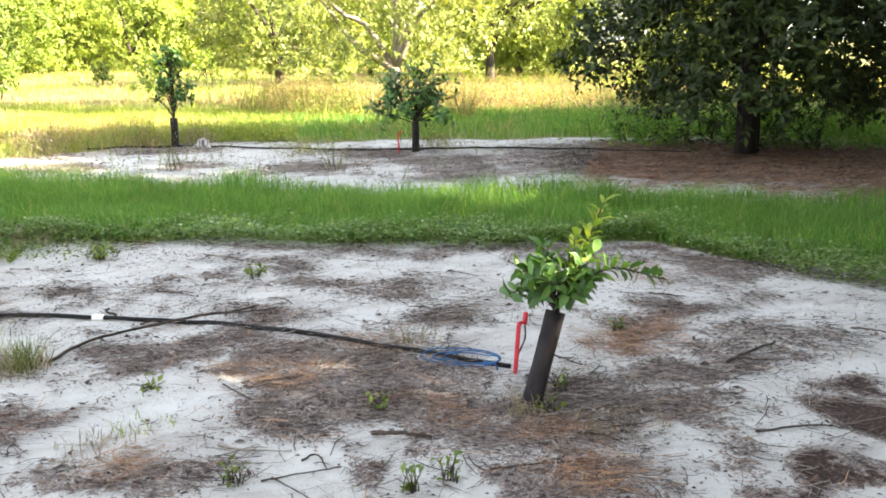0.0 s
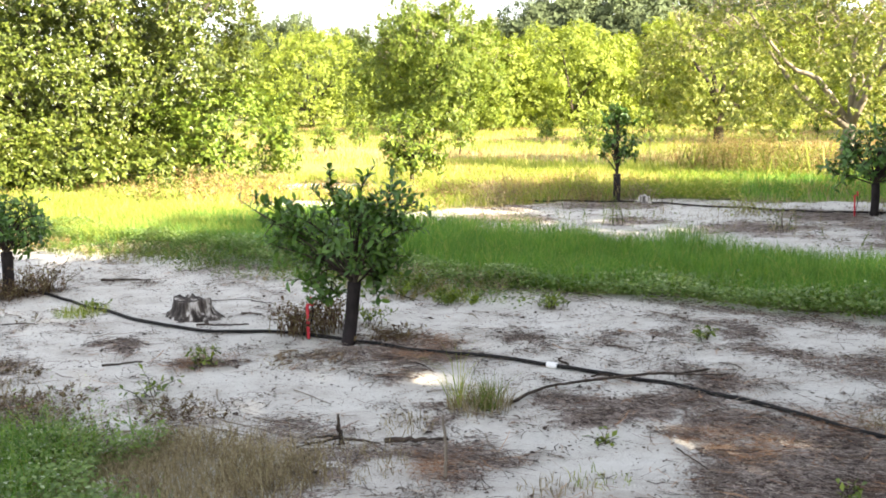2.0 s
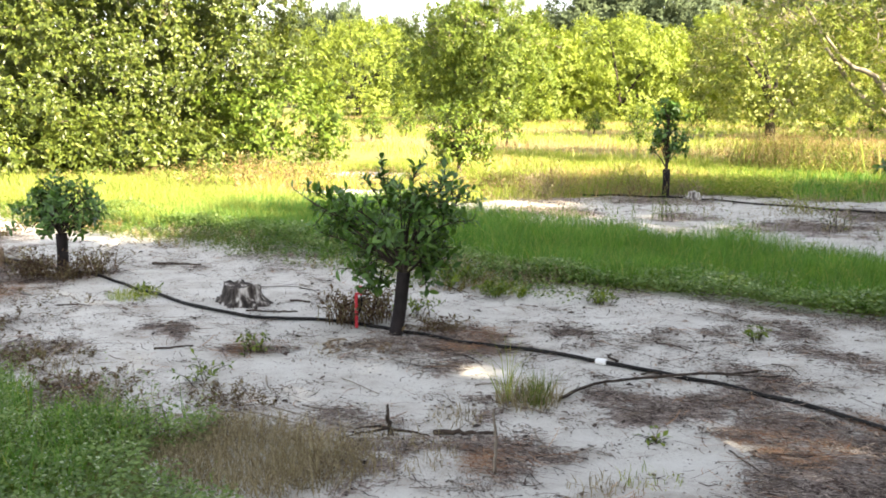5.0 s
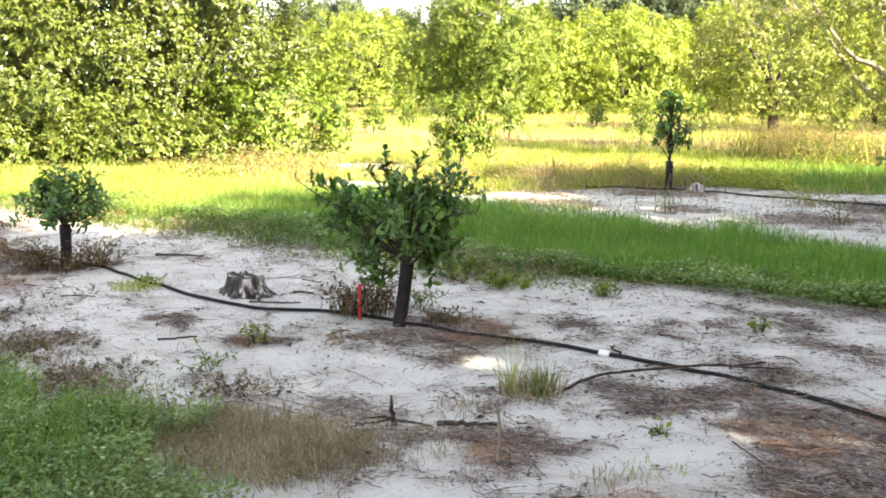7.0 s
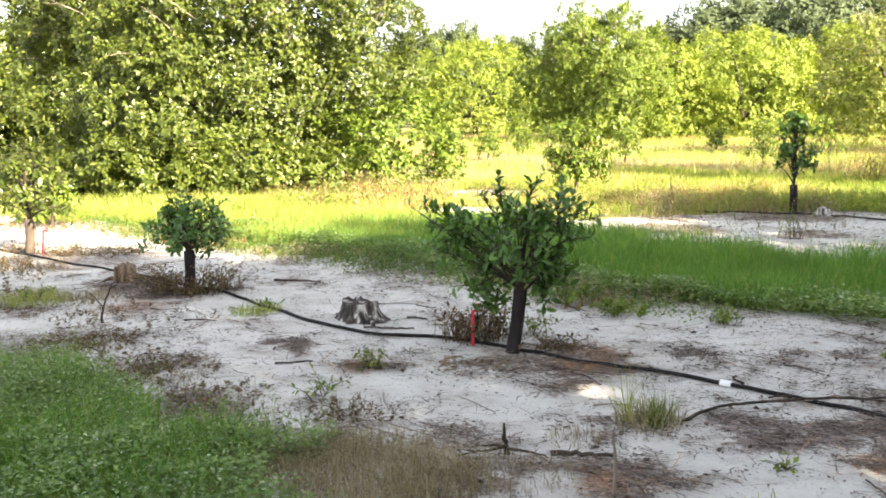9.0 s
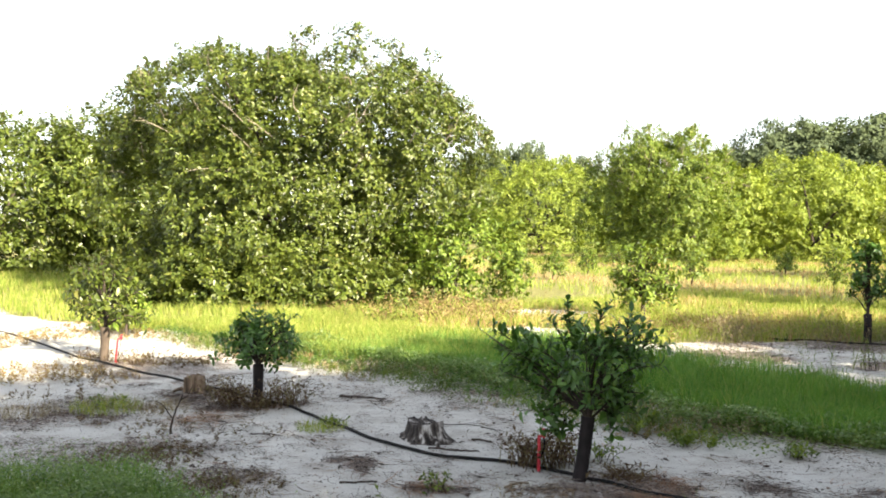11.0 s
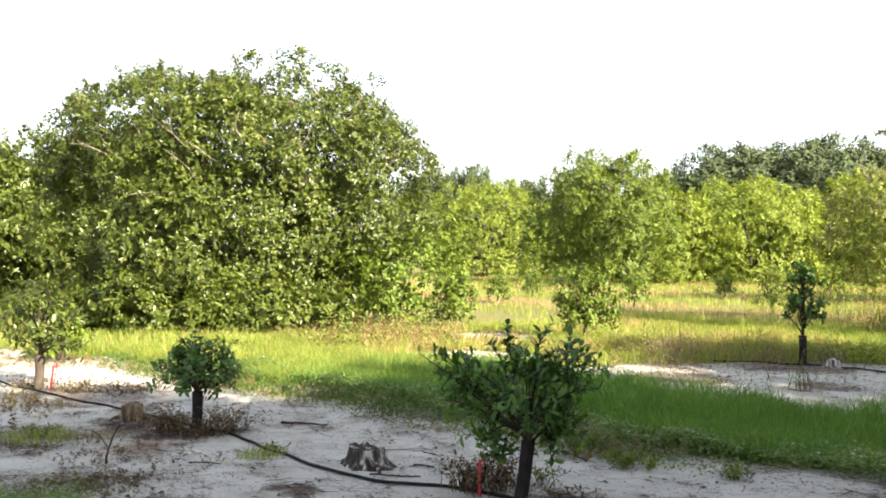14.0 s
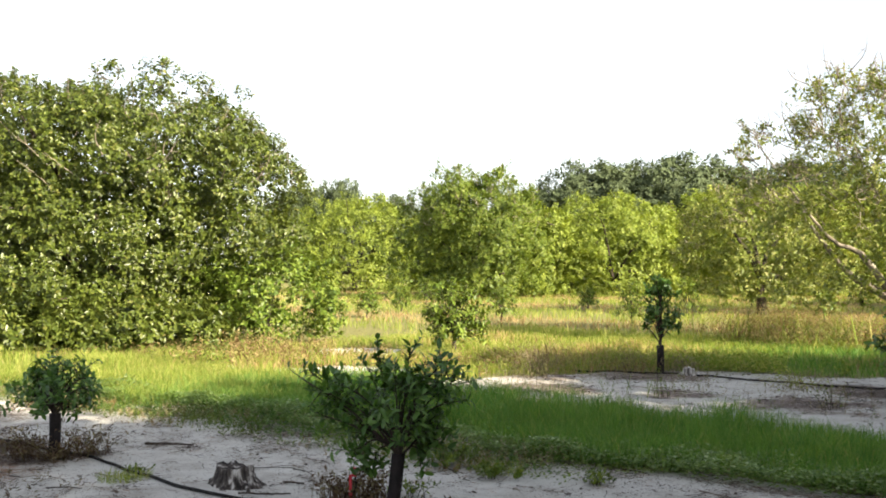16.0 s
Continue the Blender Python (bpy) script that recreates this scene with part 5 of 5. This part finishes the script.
def litter(seed, count, s_range, n_range, size, width, material, label, power, name, spots=None):
    rng = np.random.default_rng(seed)
    x, y = scatter(rng, count, s_range, n_range)
    d = litter_cover(x, y) + 0.5 * (value_noise(x, y, 3.4, 60) - 0.5) + 0.6 * np.clip(value_noise(x, y, 8.0, 61) - 0.55, -0.2, 1)
    if spots:
        d = np.max([0.9 * np.exp(-((x - a) ** 2 + (y - b) ** 2) / (r * r)) for a, b, r in spots], 0) * (0.5 + value_noise(x, y, 6.0, seed))
    ok = (rng.random(count) < np.clip(d, 0.045, 1) ** power) & (turf_cover(x, y) < 0.75) & (litter_cover(x, y) + 0.3 * (rng.random(count) - 0.5) < (1.7 if n_range[0] > 8 else 0.95 if count > 400000 else 0.8))
    x, y = x[ok], y[ok]
    n = len(x)
    az = rng.normal(-0.7, 0.9, n)
    way = np.stack([np.cos(az), np.sin(az), rng.normal(size=n) * 0.1], 1)
    p = np.stack([x, y, rise(x, y) + rng.uniform(0.002, 0.016, n)], 1)
    up = np.stack([rng.normal(size=n) * 0.3, rng.normal(size=n) * 0.3, np.ones(n)], 1)
    L = size * rng.uniform(0.4, 1.5, n)
    v, f = leaves(p, way, up, L, width * rng.uniform(0.6, 1.5, n), STRAW if size > 0.06 else NEEDLE if size > 0.045 else LEAF2)
    stuff(name, v, f, material, label, "litter")


litter(131, 150000, (-4.5, 9), (1.5, 7.2), 0.1, 0.002, M_STRAW, "brown pine needles and dry stems strewn on the sand", 1.6, "needle_litter")
litter(139, 420000, (-4.5, 9), (1.5, 7.2), 0.06, 0.002, M_STRAW, "fine needle fragments strewn on the sand", 2.0, "needle_fragments")
litter(140, 130000, (-4.5, 9), (1.5, 7.2), 0.017, 0.009, M_CRUMB, "tiny dark crumbs on the sand", 0.8, "soil_crumbs")
litter(141, 480000, (-4.5, 9), (1.5, 7.2), 0.08, 0.0022, M_RUST, "patches of rust-brown pine needles", 2.0, "rust_needles",
       ((1.51, 3.98, 0.28), (2.1, 4.19, 0.22), (2.01, 3.19, 0.2), (2.25, 2.89, 0.2), (3.23, 3.63, 0.3), (3.5, 3.75, 0.25), (0.2, 5.7, 0.25), (0.28, 6.0, 0.2), (-1.1, 5.6, 0.2), (-3.3, 7.3, 0.3), (4.2, 4.6, 0.3), (0.7, 3.3, 0.2), (2.1, 2.4, 0.2), (0.2, 3.85, 0.2)))
litter(137, 20000, (-4.5, 9), (1.5, 7.2), 0.12, 0.0032, M_RUST, "rust-brown fallen pine needles on the sand", 2.0, "rust_needles")
litter(132, 110000, (-4.5, 9), (1.5, 7.2), 0.016, 0.008, M_CRUMB, "dark crumbs of dead leaves on the sand", 1.9, "leaf_crumbs")
litter(134, 12000, (-4.5, 9), (1.5, 7.2), 0.16, 0.0032, M_STRAW, "coarse dry stems on the sand", 1.3, "dry_stems")
litter(135, 24000, (-4.5, 9), (1.5, 7.2), 0.12, 0.0034, M_CRUMB, "dark dead twigs on the sand", 0.7, "dead_twigs")
litter(136, 11000, (-4.5, 9), (1.5, 7.2), 0.042, 0.022, M_CRUMB, "curled dead leaves on the sand", 1.2, "dead_leaves")
litter(142, 60000, (-6, 0.5), (8.8, 15), 0.09, 0.007, M_RUST, "red-brown dead leaves under the old tree", 1.3, "dead_leaves")
litter(138, 40000, (-6, 10), (8.5, 15), 0.05, 0.02, M_CRUMB, "dead leaves along the second row", 1.2, "dead_leaves")
litter(133, 80000, (-6, 10), (8.5, 15), 0.12, 0.004, M_STRAW, "needle litter along the second row", 1.6, "needle_litter")


def weed(place, radius, high, count, label, seed, material, leaf=0.04, stems=14, stem_mat=None, name="weed", shape=LEAF4):
    """A small weed: thin stems fanning from one root, with leaves."""
    rng = np.random.default_rng(seed)
    x, y = place
    t = thing(name, (x, y, float(rise(x, y))), label, "weed", "single weeds")
    pieces, P, W = [], [], []
    per = max(2, count // stems)
    for _ in range(stems):
        az, r = rng.uniform(0, 6.28), radius * rng.uniform(0.25, 1.0)
        h = high * rng.uniform(0.45, 1.0)
        ox, oy = rng.normal(size=2) * radius * 0.28
        ln = smooth_line([(ox, oy, -0.01), (ox + np.cos(az) * r * 0.3, oy + np.sin(az) * r * 0.3, h * 0.6), (ox + np.cos(az) * r * 0.8, oy + np.sin(az) * r * 0.8, h)], 7)
        pieces.append(tube(ln, np.linspace(0.0028, 0.001, 7), 4, False))
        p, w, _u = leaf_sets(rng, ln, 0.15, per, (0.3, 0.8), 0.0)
        P.append(p), W.append(w)
    v, f = joined(pieces)
    part("stem_spray", fast_mesh("stem_spray", v, f, stem_mat or M_STICK), t, kind="stuff")
    P, W = np.concatenate(P), np.concatenate(W)
    L = leaf * rng.uniform(0.6, 1.3, len(P))
    v, f = leaves(P, W, np.tile([0, 0, 1.0], (len(P), 1)) + rng.normal(size=P.shape) * 0.4, L, L * 0.5, shape)
    part("foliage", fast_mesh("foliage", v, f, material), t, kind="stuff")
    return t


def tuft(place, radius, high, count, label, seed, material, width=0.0038, lean=1.35):
    rng = np.random.default_rng(seed)
    x, y = place
    r = radius * np.sqrt(rng.random(count))
    a = rng.uniform(0, 6.28, count)
    p = np.stack([np.cos(a) * r, np.sin(a) * r, np.zeros(count) - 0.01], 1)
    v, f = blades(p, high * rng.uniform(0.5, 1.1, count), width, rng.uniform(0.1, lean, count), rng)
    ob = new("grass_tuft", fast_mesh("grass_tuft", v, f, material))
    ob.location = (x, y, float(rise(x, y)))
    return tagged(ob, label, "grass tuft", "grass tufts", "stuff")


for k, (x, y, r, h, n) in enumerate(((-0.42, 6.3, 0.2, 0.24, 420), (-0.6, 6.25, 0.16, 0.2, 200), (0.05, 6.08, 0.2, 0.08, 130), (-3.28, 7.85, 0.24, 0.24, 240), (-3.0, 7.75, 0.2, 0.17, 160), (-2.82, 7.95, 0.24, 0.24, 240), (-5.2, 9.9, 0.3, 0.14, 200),
                                     (-4.7, 10.0, 0.4, 0.1, 200), (-5.9, 10.2, 0.25, 0.12, 120), (2.95, 14.25, 0.4, 0.45, 300), (3.75, 14.2, 0.3, 0.25, 200), (4.7, 12.2, 0.5, 0.25, 260), (1.6, 14.1, 0.5, 0.45, 380), (6.5, 11.9, 0.4, 0.3, 260))):
    weed((x, y), r * 1.35, h * 1.05, n * 3 // 2, "russet dried weed clump at a young tree's foot" if y < 11 else "straw-coloured dried weed clump in the second row", 200 + k, M_RUSSET if y < 11 else M_FIELD if k % 2 else M_DEAD, 0.034, 70, M_RUSSET if y < 11 else M_DEAD, name="russet_weed" if y < 11 else "dry_weed")
for k, (x, y, r, h, n) in enumerate(((2.0, 5.85, 0.1, 0.1, 60), (-1.03, 5.48, 0.2, 0.15, 90), (-1.22, 4.95, 0.2, 0.12, 60), (1.68, 2.6, 0.05, 0.13, 16), (1.53, 2.58, 0.05, 0.1, 12), (1.02, 2.95, 0.07, 0.1, 20),
                                     (2.55, 3.2, 0.1, 0.1, 30), (3.3, 3.75, 0.06, 0.08, 14), (1.75, 3.35, 0.07, 0.08, 16), (2.35, 3.0, 0.12, 0.08, 30), (2.76, 11.3, 0.2, 0.5, 60), (4.4, 10.35, 0.25, 0.45, 80), (1.2, 6.85, 0.12, 0.12, 30),
                                     (-4.25, 7.5, 0.25, 0.2, 80), (-2.2, 7.25, 0.2, 0.07, 80), (0.95, 4.0, 0.12, 0.05, 30),  (-0.1, 6.55, 0.25, 0.2, 120), (0.5, 7.08, 0.24, 0.16, 420), (0.1, 7.48, 0.3, 0.26, 460), (1.2, 6.84, 0.2, 0.14, 120))):
    weed((x, y), r * 0.85, h * 0.75, n, "small green broad-leaved weed growing in the sand", 240 + k, M_MID, 0.038, 12, name="green_weed")
for k, (x, y, r, h, n, m) in enumerate(((0.5, 4.55, 0.07, 0.2, 130, M_MID), (0.36, 4.6, 0.03, 0.36, 34, M_FIELD), (0.47, 4.55, 0.17, 0.16, 260, M_DEAD), (-4.2, 7.4, 0.3, 0.15, 350, M_FIELD), (-3.8, 7.55, 0.25, 0.13, 260, M_DEAD),
                                        (-4.75, 7.1, 0.3, 0.14, 260, M_DEAD), (0.68, 3.45, 0.2, 0.07, 120, M_DEAD), (0.85, 3.6, 0.12, 0.07, 50, M_FIELD), (0.1, 4.35, 0.15, 0.08, 100, M_DEAD), (2.25, 3.02, 0.07, 0.12, 50, M_DEAD),
                                        (2.55, 2.75, 0.2, 0.06, 120, M_DEAD), (0.55, 7.35, 0.2, 0.14, 200, M_FIELD), (-2.2, 6.98, 0.2, 0.1, 320, M_FIELD), (-0.5, 5.55, 0.25, 0.04, 150, M_DEAD), (1.55, 4.05, 0.3, 0.03, 200, M_DEAD),
                                        (2.3, 4.1, 0.15, 0.1, 90, M_DEAD), (5.35, 13.7, 0.05, 0.75, 12, M_GRASS), (-0.15, 3.85, 0.25, 0.1, 220, M_DEAD))):
    tuft((x, y), r, h, n, "loose tuft of thin grass on bare sand" if m is not M_DEAD else "dry bleached grass tuft on bare sand", 300 + k, m)


def thicket(seed, count, s_range, n_range, size, high, material, label, keep, name="tall_weeds"):
    """Bushy tall weeds: leaves on many thin upright stems."""
    rng = np.random.default_rng(seed)
    x, y = scatter(rng, count, s_range, n_range)
    ok = keep(x, y, rng)
    x, y = x[ok], y[ok]
    n, per = len(x), 10
    h = high * rng.uniform(0.5, 1.1, n) * (0.5 + value_noise(x, y, 0.9, seed))
    k = np.repeat(np.arange(n), per)
    t = np.tile(np.linspace(0.12, 1.0, per), n)
    lean = rng.normal(size=(n, 2)) * 0.32
    p = np.stack([x[k] + lean[k, 0] * h[k] * t, y[k] + lean[k, 1] * h[k] * t, rise(x, y)[k] + h[k] * t], 1)
    az = rng.uniform(0, 6.28, len(k))
    way = np.stack([np.cos(az), np.sin(az), rng.uniform(0.0, 1.1, len(k))], 1)
    L = size * rng.uniform(0.6, 1.3, len(k)) * (1.2 - 0.5 * t)
    foliage = leaves(p, way, rng.normal(size=(len(k), 3)) * 0.5 + [0, 0, 1], L, L * 0.3, LEAF2)
    q = rng.random(n) < 0.15
    root = np.stack([x, y, rise(x, y) - 0.01], 1)[q]
    tip = np.stack([lean[:, 0] * h, lean[:, 1] * h, h], 1)[q]
    stems = leaves(root, tip, rng.normal(size=(q.sum(), 3)), h[q] * 0.9, size * 0.06, NEEDLE)
    v, f = joined([foliage, stems])
    stuff(name, v, f, material, label, "weeds")


thicket(151, 9000, (-12, 10), (20.5, 27), 0.06, 0.6, M_TAWNY, "bushy russet weeds along the third row", lambda x, y, r: value_noise(x, y, 0.6, 71) > 0.4, "russet_weeds")
thicket(152, 2600, (-12, 8), (19.6, 26), 0.055, 0.55, M_DEAD, "bushy straw-coloured weeds along the third row", lambda x, y, r: value_noise(x, y, 0.6, 72) > 0.45, "dry_weeds")
thicket(153, 3500, (-12, 12), (17.6, 27), 0.055, 0.7, M_FIELD, "bushy green weeds along the third row", lambda x, y, r: value_noise(x, y, 0.5, 73) > 0.5)
thicket(163, 700, (11.5, 21), (8.6, 11.0), 0.08, 0.45, M_MID, "green weeds under the round tree", lambda x, y, r: value_noise(x, y, 0.9, 84) > 0.45)
thicket(164, 900, (3.0, 8.0), (18.0, 19.7), 0.05, 0.55, M_TAWNY, "russet weeds in front of the forked tree", lambda x, y, r: value_noise(x, y, 0.8, 85) > 0.3, "russet_weeds")
thicket(165, 800, (3.0, 8.0), (17.8, 19.7), 0.05, 0.7, M_MID, "green weeds in front of the forked tree", lambda x, y, r: value_noise(x, y, 0.8, 86) > 0.3, "tall_weeds")
thicket(154, 900, (11.5, 21), (8.8, 11.5), 0.08, 0.4, M_TAWNY, "weeds tangled at the foot of the round tree", lambda x, y, r: value_noise(x, y, 0.9, 74) > 0.35)
thicket(155, 350, (7.5, 12), (9.2, 13.5), 0.07, 0.35, M_TAWNY, "dead weeds beside the second row", lambda x, y, r: value_noise(x, y, 0.8, 75) > 0.5, "russet_weeds")
thicket(156, 450, (4.2, 7.6), (13.5, 14.3), 0.07, 0.4, M_FIELD, "weeds around the second row's young tree", lambda x, y, r: value_noise(x, y, 1.1, 76) > 0.45)
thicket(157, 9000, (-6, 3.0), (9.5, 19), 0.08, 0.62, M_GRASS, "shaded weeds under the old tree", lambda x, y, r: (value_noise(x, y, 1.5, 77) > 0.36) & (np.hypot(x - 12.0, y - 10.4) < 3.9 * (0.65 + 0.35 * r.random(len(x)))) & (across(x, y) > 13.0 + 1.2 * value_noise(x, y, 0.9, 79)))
# takes the shade-darkened leaf colour of the old tree
thicket(173, 500, (-6, 1.0), (13.4, 17), 0.12, 0.8, M_DARK, "tall weeds beside the old tree's trunk, darkened in colour for shade", lambda x, y, r: (value_noise(x, y, 1.1, 94) > 0.5) & (np.hypot(x - 11.4, y - 10.0) < 2.6))
# lighter twin of the russet colour, since this end of the row is sunlit
thicket(158, 2200, (8.6, 15), (2.6, 5.6), 0.04, 0.08, M_TAWNY, "low dead weeds scattered along the first row", lambda x, y, r: value_noise(x, y, 0.9, 78) > 0.64, "russet_weeds")
thicket(159, 500, (6.0, 10), (0.8, 3.6), 0.035, 0.07, M_RUSSET, "low dead weeds at the alley's edge", lambda x, y, r: value_noise(x, y, 1.0, 79) > 0.55, "russet_weeds")
thicket(160, 5000, (-10, 45), (26, 58), 0.14, 0.5, M_FIELD, "scattered weeds in the far field", lambda x, y, r: value_noise(x, y, 0.35, 80) > 0.55)
thicket(161, 2600, (4.0, 13), (5.0, 6.7), 0.04, 0.13, M_WEED, "low straggling weeds between sand and grass", lambda x, y, r: (np.abs(across(x, y) - turf_front(along(x, y)) + 0.2) < 0.35) & (value_noise(x, y, 1.2, 81) > 0.42))
thicket(166, 5000, (3.2, 7.5), (1.6, 3.4), 0.025, 0.035, M_RUSSET, "brown dead weeds matted at the alley's edge",
        lambda x, y, r: np.min([np.hypot(x - a, y - b) / c for a, b, c in ((-1.86, 4.73, 0.5), (-1.54, 4.37, 0.4), (-2.34, 5.27, 0.5), (-2.9, 5.9, 0.5), (-1.1, 4.6, 0.3))], 0) + 0.9 * (value_noise(x, y, 3.0, 87) - 0.5) < 0.9 * r.random(len(x)), "russet_weeds")
thicket(167, 700, (0.5, 8.0), (9.9, 13.2), 0.03, 0.25, M_DEAD, "straggling dry weeds in the second row", lambda x, y, r: value_noise(x, y, 0.9, 88) > 0.62, "dry_weeds")
thicket(168, 500, (0.5, 8.0), (9.6, 13.0), 0.035, 0.3, M_MID, "straggling green weeds in the second row", lambda x, y, r: value_noise(x, y, 0.9, 89) > 0.66)
thicket(169, 500, (6.4, 9.5), (12.0, 14.2), 0.035, 0.4, M_TAWNY, "brown weeds round the second row's young tree", lambda x, y, r: value_noise(x, y, 0.8, 90) > 0.5, "russet_weeds")
thicket(170, 9000, (2.2, 8.5), (-0.6, 2.7), 0.028, 0.24, M_CLOVER, "upright small-leaved weeds at the alley's edge", lambda x, y, r: turf_cover(x, y) > 0.4 + 0.3 * r.random(len(x)))
thicket(171, 5000, (4.5, 12), (5.2, 6.9), 0.03, 0.11, M_MID, "yellowing low weeds before the grass strip", lambda x, y, r: (np.abs(across(x, y) - turf_front(along(x, y)) + 0.4) < 0.5 * r.random(len(x))) & (value_noise(x, y, 1.0, 91) > 0.35))
thicket(172, 4500, (4.5, 12), (5.2, 6.9), 0.03, 0.1, M_TAWNY, "straw-coloured low weeds before the grass strip", lambda x, y, r: (np.abs(across(x, y) - turf_front(along(x, y)) + 0.45) < 0.55 * r.random(len(x))) & (value_noise(x, y, 1.0, 92) > 0.4), "dry_weeds")
thicket(162, 2600, (4.0, 14), (4.8, 6.6), 0.035, 0.12, M_DEAD, "low dry weeds between sand and grass", lambda x, y, r: (np.abs(across(x, y) - turf_front(along(x, y)) + 0.3) < 0.45) & (value_noise(x, y, 1.2, 82) > 0.5), "dry_weeds")

rng = np.random.default_rng(181)
x, y = scatter(rng, 2000, (2.4, 6.5), (0.2, 2.6))
ok = (turf_cover(x, y) > 0.6) & (value_noise(x, y, 1.5, 93) > 0.4)
x, y = x[ok], y[ok]
az = rng.uniform(0, 6.28, len(x))
v, f = leaves(np.stack([x, y, rise(x, y) + rng.uniform(0.12, 0.24, len(x))], 1), np.stack([np.cos(az), np.sin(az), 0.2 + 0 * az], 1), rng.normal(size=(len(x), 3)) * 0.3 + [0, 0, 1], 0.011, 0.008, LEAF2)
stuff("weed_flowers", v, f, M_BLOOM, "tiny pale flowers on the alley's weeds", "flowers")
